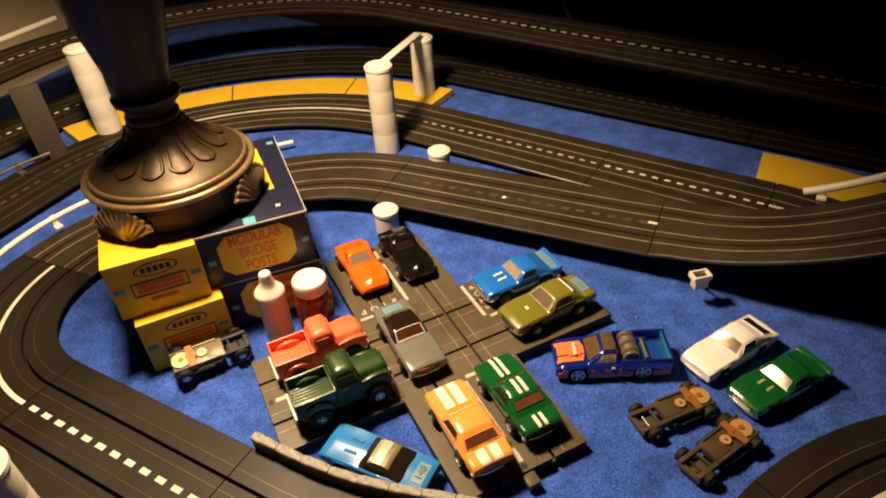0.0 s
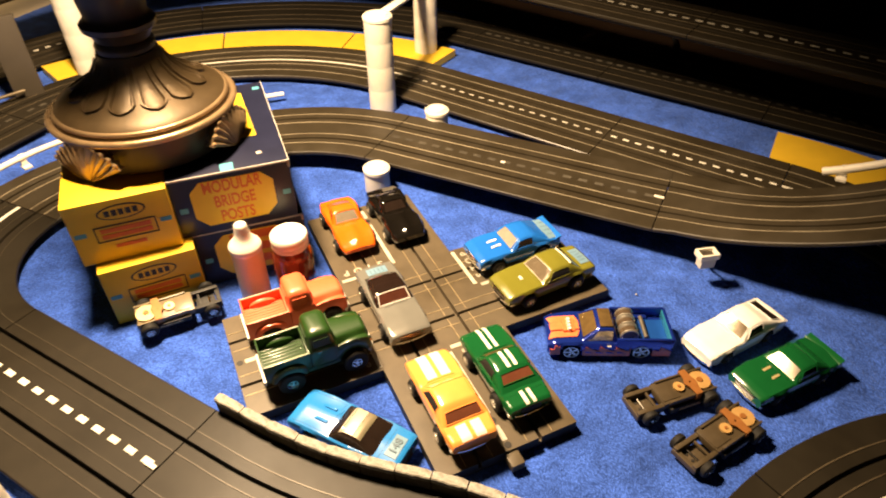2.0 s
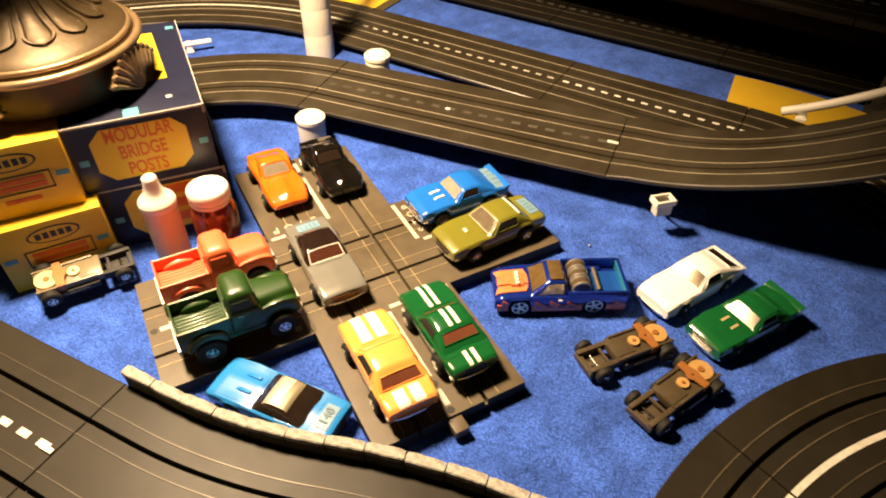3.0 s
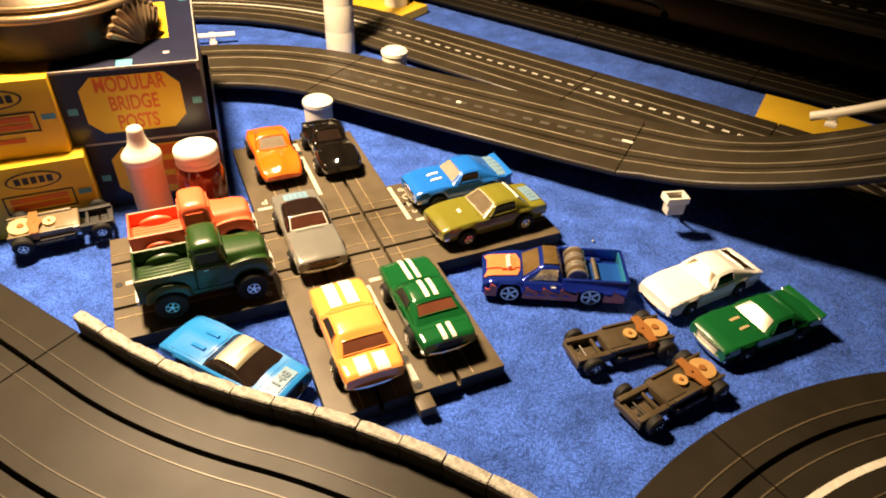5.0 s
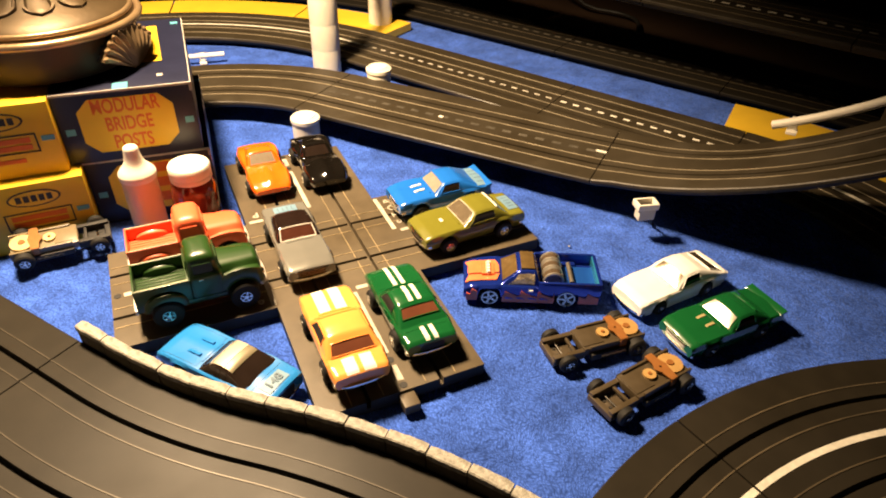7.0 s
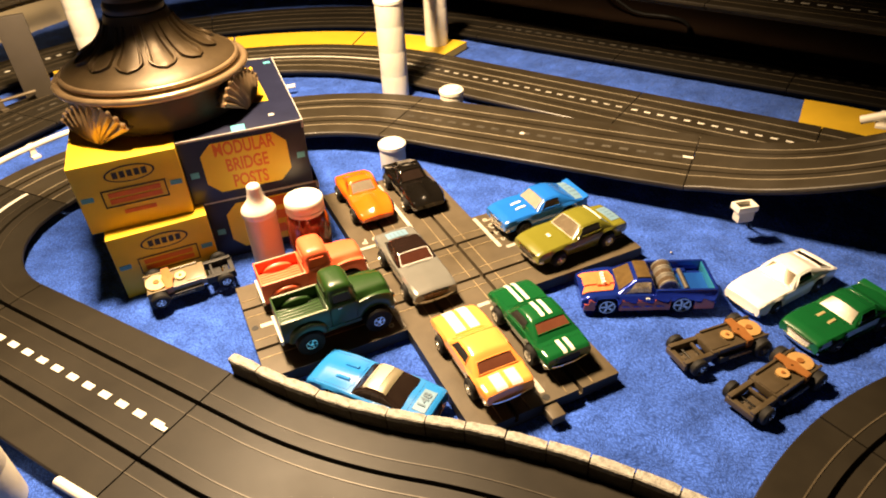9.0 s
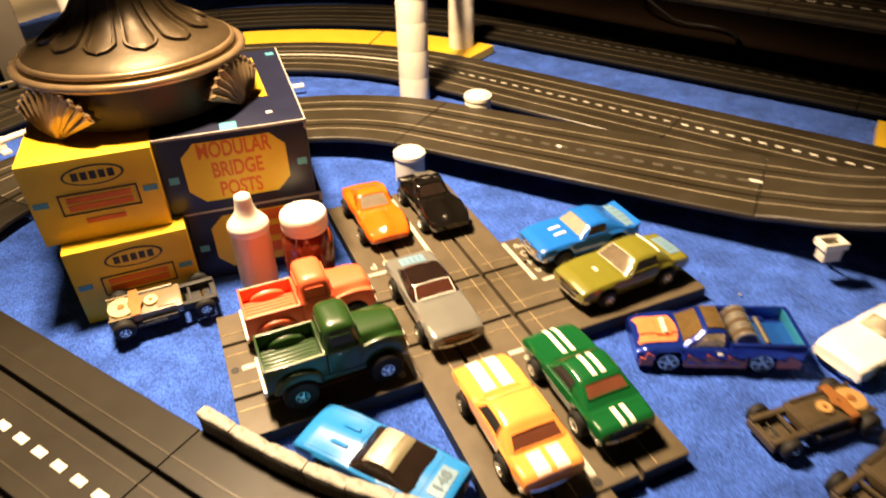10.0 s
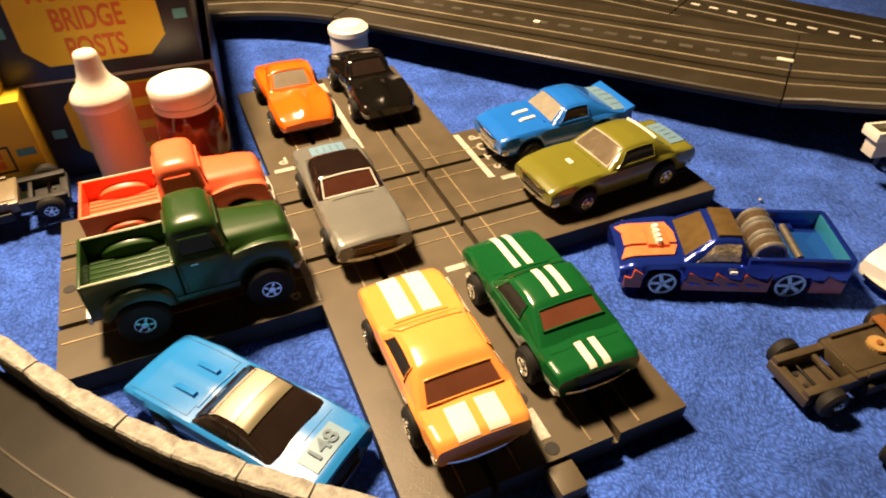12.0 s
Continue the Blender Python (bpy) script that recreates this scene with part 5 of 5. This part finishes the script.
yellow_box(pose(-0.1652, 0.0672, 0.0, 0, 0, 0.5), BOXH, 0.0528, "yellow card box with a black oval mark under another box")
yellow_box(pose(-0.1710, 0.0768, BOXH + 0.0002, 0, 0, -2.5), BOXH, 0.0534, "yellow card box with a black oval mark below the lamp")

# ---------- lamp ----------
def lamp():
    z0 = 2 * BOXH + 0.0006
    e = thing("table_lamp", pose(-0.116, 0.136, z0), "dark bronze table lamp with a leaf-chased foot standing on the boxes", "lamp")
    prof = [(0.0440, 0.0010), (0.0468, 0.0024), (0.0478, 0.0080), (0.0486, 0.0160), (0.0496, 0.0225)]
    part("bowl", revolve(bmesh.new(), prof, 56), "bronze_shaded", e, "lower bowl darkened for shade")
    def ring(name, r, z, t, mat):
        n, k = 64, 10
        bm = bmesh.new()
        loft_r = [[((r + t * math.cos(2 * math.pi * j / k)) * math.cos(a), (r + t * math.cos(2 * math.pi * j / k)) * math.sin(a), z + t * math.sin(2 * math.pi * j / k)) for j in range(k)] for a in [2 * math.pi * i / n for i in range(n + 1)]]
        part(name, loft(bm, loft_r, cap=False), mat, e, "rubbed bronze bead")
    ring("rim", 0.0514, 0.0232, 0.0021, "bronze_hi")
    ring("bead", 0.0474, 0.0268, 0.0016, "bronze_hi")
    dome = [(0.0500, 0.0165), (0.0486, 0.0212), (0.0468, 0.0238), (0.0432, 0.0264), (0.0384, 0.0292), (0.0325, 0.0325), (0.0268, 0.0366), (0.0222, 0.0416), (0.0192, 0.0468), (0.0174, 0.0522), (0.0165, 0.0560)]
    dome = [(r, 0.0225 + (z - 0.0165) * 0.848) for r, z in dome]
    part("dome", revolve(bmesh.new(), dome, 56), "bronze", e)
    for k in range(12):
        a = 2 * math.pi * (k + 0.35) / 12
        c, s = math.cos(a), math.sin(a)
        secs = []
        for i in range(14):
            t = i / 13
            r = 0.0382 - 0.0202 * t
            z = float(np.interp(-r, [-q[0] for q in dome], [q[1] for q in dome]))
            w = 0.0003 + 0.0078 * math.sqrt(min(1.0, t / 0.28)) * (1 - 0.72 * max(0, t - 0.20))
            def at(u, lift):
                return ((r + lift * 0.4) * c - u * s, (r + lift * 0.4) * s + u * c, z + lift)
            secs.append([at(-w, -0.0008), at(-w * 0.95, 0.0012), at(-w * 0.80, 0.0013), at(-w * 0.66, 0.0001), at(0, 0.0010), at(w * 0.66, 0.0001), at(w * 0.80, 0.0013), at(w * 0.95, 0.0012), at(w, -0.0008)])
        part("leaf", loft(bmesh.new(), secs), "bronze", e, "raised chased leaf")
    neck = [(0.0150, 0.055), (0.0160, 0.0575), (0.0160, 0.0600), (0.0145, 0.0625), (0.0160, 0.0660), (0.0195, 0.0690), (0.0200, 0.0720), (0.0175, 0.0745), (0.0165, 0.0765),
            (0.0178, 0.0860), (0.0215, 0.1020), (0.0255, 0.1200), (0.0290, 0.1400), (0.0305, 0.1600), (0.0270, 0.1850), (0.0170, 0.2050), (0.0080, 0.2150), (0.0060, 0.2600)]
    part("stem", revolve(bmesh.new(), neck, 40), "bronze_shaded", e, "turned stem darkened for shade")
    for k in (-134, -37, 98):
        f = part("shell_foot", shell(), "bronze_hi", e, "scallop-shell foot")
        f.matrix_local = pose(0, 0, 0, 0, 0, k) @ pose(0.0500, 0, 0.0) @ Matrix.Diagonal((1.05, 1.38, 1.36, 1))
    return e

def shell():
    """Scallop: ribs fanning upwards from a point at the base."""
    bm = bmesh.new()
    n = 22
    rings = []
    for t in (0.06, 0.35, 0.7, 1.0):
        row = []
        for i in range(n + 1):
            a = radians(-62 + 124 * i / n)
            rib = 0.0009 * t * (1 if i % 2 else -1)
            r = 0.0165 * t
            row.append((0.004 + 0.003 * math.sin(t * 2.6) + rib - 0.003 * t, r * math.sin(a) * 1.05, r * math.cos(a) * 0.98))
        rings.append(row)
    verts = [[bm.verts.new(p) for p in row] for row in rings]
    for a, b in zip(verts, verts[1:]):
        for i in range(n):
            bm.faces.new((a[i], a[i + 1], b[i + 1], b[i]))
    back = [bm.verts.new((p[0] - 0.005, p[1] * 0.95, p[2] * 0.95)) for p in rings[-1]]
    for i in range(n):
        bm.faces.new((verts[-1][i], verts[-1][i + 1], back[i + 1], back[i]))
    for i in range(0, n, 2):
        r = 0.0165
        a = radians(-62 + 124 * (i + 0.5) / n)
        c = Vector((0.0022, r * math.sin(a) * 1.05, r * math.cos(a) * 0.98))
        bmesh.ops.create_icosphere(bm, subdivisions=1, radius=0.0013, matrix=Matrix.Translation(c))
    return bm
lamp()

# ---------- bottles ----------
def squeeze_bottle():
    e = thing("squeeze_bottle", pose(-0.0855, 0.0555, 0), "milky plastic squeeze bottle with a white nozzle cap", "bottle")
    part("bottle", revolve(bmesh.new(), [(0.0075, 0.0), (0.0088, 0.001), (0.0090, 0.006), (0.0089, 0.0365), (0.0086, 0.0400), (0.006, 0.0405)], 28), "bottle", e)
    part("cap", revolve(bmesh.new(), [(0.0089, 0.0388), (0.0094, 0.0394), (0.0096, 0.0418), (0.0092, 0.0430), (0.0078, 0.0448), (0.0060, 0.0468), (0.0048, 0.0492), (0.0041, 0.0525), (0.0038, 0.0556), (0.0036, 0.0566), (0.0030, 0.0572), (0.0008, 0.0572)], 28), "white", e, "white nozzle cap")
squeeze_bottle()

def jar():
    e = thing("jar", pose(-0.0598, 0.0565, 0), "squat red jar with a white screw lid", "jar")
    part("glass", revolve(bmesh.new(), [(0.0105, 0.0), (0.0122, 0.0012), (0.0125, 0.005), (0.0125, 0.026), (0.0112, 0.030), (0.0098, 0.033)], 30), "jar", e)
    bm = bmesh.new()
    n = 60
    def knurl(r, z):
        return [((r + (0.00012 if i % 2 else 0)) * math.cos(2 * math.pi * i / n), (r + (0.00012 if i % 2 else 0)) * math.sin(2 * math.pi * i / n), z) for i in range(n)]
    loft(bm, [knurl(0.0108, 0.0325), knurl(0.0111, 0.0330), knurl(0.0111, 0.0348), knurl(0.0108, 0.0351), knurl(0.0111, 0.0355), knurl(0.0111, 0.0402), knurl(0.0104, 0.0413), knurl(0.0096, 0.0414), knurl(0.0092, 0.0411)])
    part("lid", bm, "white", e, "white screw lid")
jar()

# ---------- posts and rails ----------
def post(x, y, h, r, label):
    e = thing("bridge_post", pose(x, y, 0), label, "post", "bridge posts")
    prof = [(r, 0.0)]
    k = max(1, round(h / 0.022))
    for i in range(k):
        z0, z1 = h * i / k, h * (i + 1) / k
        prof += [(r, z0 + 0.0008), (r, z1 - 0.0014), (r - 0.00010, z1 - 0.0010), (r - 0.00010, z1 - 0.0007)]
    prof += [(r - 0.0006, h)]
    part("column", revolve(bmesh.new(), prof, 28), "post", e)
    part("cap", revolve(bmesh.new(), [(r, h - 0.0040), (r + 0.0007, h - 0.0036), (r + 0.0007, h - 0.0012), (r - 0.0004, h - 0.0002), (r * 0.72, h), (r * 0.68, h + 0.0006), (r * 0.2, h + 0.0007), (r * 0.18, h + 0.0003), (r * 0.05, h + 0.0003)], 28), "white", e, "white ridged cap")
    return e
post(0.0755, 0.2575, 0.086, 0.0120, "tall cream plastic bridge post standing between the tracks")
post(0.158, 0.346, 0.0685, 0.0118, "tall cream plastic bridge post behind the track")
post(-0.163, 0.440, 0.0970, 0.0125, "tall cream plastic bridge post behind the lamp")
post(-0.224, -0.046, 0.086, 0.0122, "tall cream plastic bridge post beside the near track")
post(0.0240, 0.1350, 0.0205, 0.0094, "short white bridge post before the rising track")
post(0.0985, 0.1890, 0.0260, 0.0094, "short white bridge post behind the rising track")
strut = part("strut", box(bmesh.new(), 0, 0.105, -0.0045, 0.0045, -0.0025, 0.0, 0.0005), "white")
strut.matrix_world = pose(0.083, 0.267, 0.0835, 0, 5, 47)
tagged(strut, "white flat strut joining two bridge posts", "strut")

def square_post(x, y, h, rz):
    e = thing("square_post", pose(x, y, 0, 0, 0, rz), "pale square bracket with an open collar on a thin stem", "post")
    # unseen stem, added to hold the bracket and leaned out of view
    part("stem", tube(bmesh.new(), [(0.0145, 0.0110, 0.0), (0.0121, 0.0092, 0.0022), (0.0052, 0.0026, h - 0.0090), (0.0040, 0.0012, h - 0.0085)], 0.0009, 8), "under", e, "added thin black stem leaning out of the camera's view")
    part("shaft", box(bmesh.new(), -0.0042, 0.0056, -0.0030, 0.0030, h - 0.0112, h - 0.0034, 0.0005), "post", e)
    # dark colour puts shade into the hollow of the collar
    part("socket", box(bmesh.new(), -0.0047, 0.0047, -0.0028, 0.0028, h - 0.0038, h - 0.0024, 0.0002), "darkpost", e, "collar floor darkened for shade in its hollow")
    bm = bmesh.new()
    for a, b, c, d in ((-0.0063, 0.0063, -0.0042, -0.0028), (-0.0063, 0.0063, 0.0028, 0.0042), (-0.0063, -0.0048, -0.0029, 0.0029), (0.0048, 0.0063, -0.0029, 0.0029)):
        box(bm, a, b, c, d, h - 0.0038, h, 0.0004)
    part("collar", bm, "white", e, "open white collar")
square_post(0.1715, -0.0500, 0.0245, -14)

def dark_pier(x, y, h, rz):
    e = thing("bridge_pier", pose(x, y, 0, 0, 0, rz), "dark grey flat pier of the raised track", "post", "bridge piers")
    part("pier", box(bmesh.new(), -0.012, 0.012, -0.003, 0.003, 0.0, h, 0.0008), "darkpost", e)
    part("foot", box(bmesh.new(), -0.015, 0.015, -0.006, 0.006, 0.0, 0.004, 0.0008), "darkpost", e)
# placed to meet the raised track only in the camera's view
dark_pier(-0.216, 0.407, 0.0810, 5)
dark_pier(-0.385, 0.362, 0.0735, 41)
dark_pier(0.420, -0.03, 0.0685, -62)

def guard_rail(pts, z, clips, label, foot, thick=0.0021, mat="white"):
    e = thing("guard_rail", Matrix(), label, "guard rail", "guard rails")
    part("bar", tube(bmesh.new(), [(x, y, z + dz) for x, y, dz in pts], thick, 12), mat, e)
    for x, y, dz, a in clips:
        bm = bmesh.new()
        box(bm, -0.0030, 0.0030, -0.0052, 0.0024, foot - z - 0.0002, foot - z + 0.0016, 0.0003)
        box(bm, -0.0022, 0.0022, -0.0012, 0.0012, foot - z, 0.0026, 0.0004)
        c = part("clip", bm, mat, e)
        c.matrix_local = pose(x, y, z + dz, 0, 0, a)
    return e
arc = [(-0.1517 + 0.1440 * math.cos(radians(a)), 0.1313 + 0.1440 * math.sin(radians(a)), 0.0075 * max(0.0, (150 - a) / 54)) for a in range(96, 182, 4)]
guard_rail(arc, 0.0165, [(*arc[i], 96 + 4 * i - 90) for i in (5, 12, 19)], "white guard rail round the outside of the curve", 0.0085)
climb = joined(near_loop[6:])[0][0]
beside, dist = [], 0.0
for (x0, y0, h0), (x1, y1, h1) in zip(climb, climb[1:]):
    dist += math.dist((x0, y0), (x1, y1))
    if dist > 0.080:
        beside.append((x1 - 0.0435 * math.sin(h1), y1 + 0.0435 * math.cos(h1), rise(CLIMB + dist) - 0.040, math.degrees(h1)))
guard_rail([q[:3] for q in beside], 0.0465, [beside[i] for i in (2, 12)], "white guard rail along the rising track", 0.0400, 0.0027)
far = [(-0.4095 + 0.0755 * i, 0.3908 + 0.0656 * i, 0.0) for i in range(4)]
guard_rail(far, 0.0885, [(far[i][0], far[i][1], 0, 41) for i in (1, 2)], "white guard rail along the raised track", 0.080, 0.0030)
# the shade on this rail is put into its dark colour
guard_rail([(-0.420, 0.250, 0.0), (-0.340, 0.317, 0.0), (-0.283, 0.363, 0.0), (-0.246, 0.388, 0.0), (-0.218, 0.399, 0.0)], 0.0165, [(-0.246, 0.388, 0, 34), (-0.340, 0.317, 0, 40)], "guard rail greyed for shade beside the left track", 0.0085, 0.0015, "rail_dull")
guard_rail([(-0.196, -0.0590, 0.0), (-0.176, -0.0860, 0.0), (-0.150, -0.1150, 0.0), (-0.120, -0.1430, 0.0)], 0.0135, [(-0.176, -0.0860, 0, -54), (-0.135, -0.130, 0, -46)], "white guard rail beside the near track", 0.0085)
guard_rail([(-0.036, 0.3135, 0.0), (-0.003, 0.3105, 0.0)], 0.0070, [(-0.0215, 0.3122, 0, 175)], "short white guard rail piece lying on the carpet", 0.0)

# stone wall along the near track
def stone_wall():
    e = thing("stone_wall", Matrix(), "miniature grey stone wall with pale coping along the track", "toy wall")
    rng = random.Random(5)
    # follows the inner edge of the winding near track
    n, seg = 13, 0.0168
    line = []
    for pts, curved in run(-0.154, -0.0485, -55, NEAR_WIND, 0.002):
        line += [(x - math.sin(h) * 0.0375, y + math.cos(h) * 0.0375, h) for x, y, h in pts]
    dist = [0.0]
    for p, q in zip(line, line[1:]):
        dist.append(dist[-1] + math.dist(p[:2], q[:2]))
    secs = []
    for i in range(61):
        px, py, hh = (float(np.interp((i * n / 60) * seg, dist, [p[k] for p in line])) for k in range(3))
        secs.append([(px - math.sin(hh) * o, py + math.cos(hh) * o, z) for o, z in ((0.0010, 0.0005), (0.0010, 0.0158), (0.0038, 0.0158), (0.0038, 0.0005))])
    part("core", loft(bmesh.new(), secs), "seam", e, "dark mortar between the stones")
    for i in range(n):
        px, py, hh = (float(np.interp((i + 0.5) * seg, dist, [p[k] for p in line])) for k in range(3))
        top = 0.0175 + rng.uniform(-0.0003, 0.0004)
        m = pose(px, py, 0, 0, 0, math.degrees(hh))
        g = seg / 2 - 0.00025
        bm = box(bmesh.new(), -g, g, 0.0004, 0.0044, 0.0005, top - 0.0030, 0.0004)
        part("stone", bm, "stone", e).matrix_local = m
        bm = bmesh.new()
        secs = []
        for k in range(7):
            u = -g + 2 * g * k / 6
            w = 0.0024 + rng.uniform(-0.00015, 0.00015) - (0.0002 if k in (0, 6) else 0)
            t = top + rng.uniform(-0.0002, 0.0002) - (0.0003 if k in (0, 6) else 0)
            secs.append([(u, 0.0024 - w, top - 0.0030), (u, 0.0024 - w, t - 0.0005), (u, 0.0024 - w * 0.8, t), (u, 0.0024 + w * 0.8, t), (u, 0.0024 + w, t - 0.0005), (u, 0.0024 + w, top - 0.0030)])
        part("coping_stone", loft(bm, secs), "stone_top", e, "pale chalky coping stone").matrix_local = m
stone_wall()

# track joining pins
def pin(x, y, z, h, half=0.0034):
    e = tagged(part("track_pin", box(bmesh.new(), -half, half, -0.0012, 0.0012, 0.0, 0.0009, 0.0004), "white"), "small white track joining pin", "pin", "track pins")
    e.matrix_world = pose(x, y, z, 0, 0, h)
pin(-0.1570, -0.0460, 0.0087, -55)
pin(0.1850, 0.0112, 0.0223, -51)
pin(0.1122, 0.1002, 0.0197, -51, 0.0017)

# a crumb on the carpet
bm = bmesh.new()
bmesh.ops.create_icosphere(bm, subdivisions=2, radius=0.0006)
rng = random.Random(3)
for v in bm.verts:
    v.co *= rng.uniform(0.75, 1.15)
crumb = tagged(part("crumb", bm, "line_grey"), "tiny pale crumb lying on the blue carpet", "crumb")
crumb.matrix_world = pose(0.128, -0.043, 0.0003)

# things in the dark beyond the table
BEYOND = pose(0, 0, -0.27, 0, 0, -59)
def low_shelf():
    e = thing("low_shelf", BEYOND, "dark low wooden shelf in the unlit part of the room", "shelf")
    part("board", box(bmesh.new(), -0.80, 0.45, 1.22, 1.62, -0.020, 0.0, 0.002), "dark_wood", e)
    part("upper_board", box(bmesh.new(), -0.22, 0.45, 1.30, 1.62, 0.075, 0.090, 0.002), "dark_wood", e)
    for u in (-0.78, 0.41):
        part("side_panel", box(bmesh.new(), u, u + 0.02, 1.24, 1.62, -0.48, -0.0205, 0.002), "dark_wood", e)
    part("divider", box(bmesh.new(), -0.040, -0.022, 1.32, 1.62, 0.0005, 0.0745, 0.001), "dark_wood", e)
low_shelf()
def yellow_tub():
    e = thing("yellow_tub", BEYOND @ pose(-0.298, 1.345, 0.0005), "yellow plastic tub with a dark zigzag mark on the low shelf", "tub")
    part("tub", loft(bmesh.new(), [round_rect(-w, w, d, z, 0.012) for w, d, z in ((0.036, 0.026, 0.0), (0.040, 0.029, 0.004), (0.060, 0.042, 0.080), (0.064, 0.046, 0.083), (0.064, 0.046, 0.090), (0.058, 0.041, 0.091))]), "apron", e)
    for k in (-1, 1):
        part("mark", prism(bmesh.new(), [(k * 0.012 - 0.010, -0.0), (k * 0.012 + 0.010, 0.0), (k * 0.012, 0.022)], 0, 0.002), "print_black", e).matrix_local = pose(0, -0.0375, 0.056, 90 - 11, 0, 0)
yellow_tub()
paint("cardboard", (0.30, 0.17, 0.07), 0.8, 0.0)
carton = part("carton", box(bmesh.new(), -0.050, 0.050, -0.035, 0.035, 0, 0.055, 0.001), "cardboard")
carton.matrix_world = BEYOND @ pose(-0.125, 1.360, 0.0005, 0, 0, 6)
tagged(carton, "plain brown cardboard carton on the low shelf", "box")
def parcel():
    e = thing("small_box", BEYOND @ pose(-0.490, 1.345, 0.0005, 0, 0, 5), "small white and pink box on the low shelf", "box")
    part("carton", box(bmesh.new(), -0.045, 0.030, -0.03, 0.03, 0, 0.022, 0.001), "card_edge", e)
    part("lid", box(bmesh.new(), -0.040, 0.010, -0.028, 0.028, 0.0222, 0.050, 0.001), "flame", e, "pink upper half")
    part("tag", box(bmesh.new(), 0.0305, 0.046, -0.02, 0.0, 0, 0.028, 0.001), "card_edge", e)
parcel()
bar = part("metal_strip", box(bmesh.new(), -0.022, 0.022, -0.006, 0.006, 0, 0.008, 0.001), "rimgrey")
bar.matrix_world = BEYOND @ pose(0.01, 1.30, 0.0005, 0, 0, -12)
tagged(bar, "small bright metal strip on the low shelf", "strip")

cable = part("cable", tube(bmesh.new(), [(0.40 + 0.03 * math.sin(t * 2), 0.24 + 0.06 * t, 0.002 + 0.05 * max(0, t - 1.5)) for t in np.linspace(0, 4, 24)], 0.002, 8), "under")
tagged(cable, "thin black cable running off into the dark", "cable")
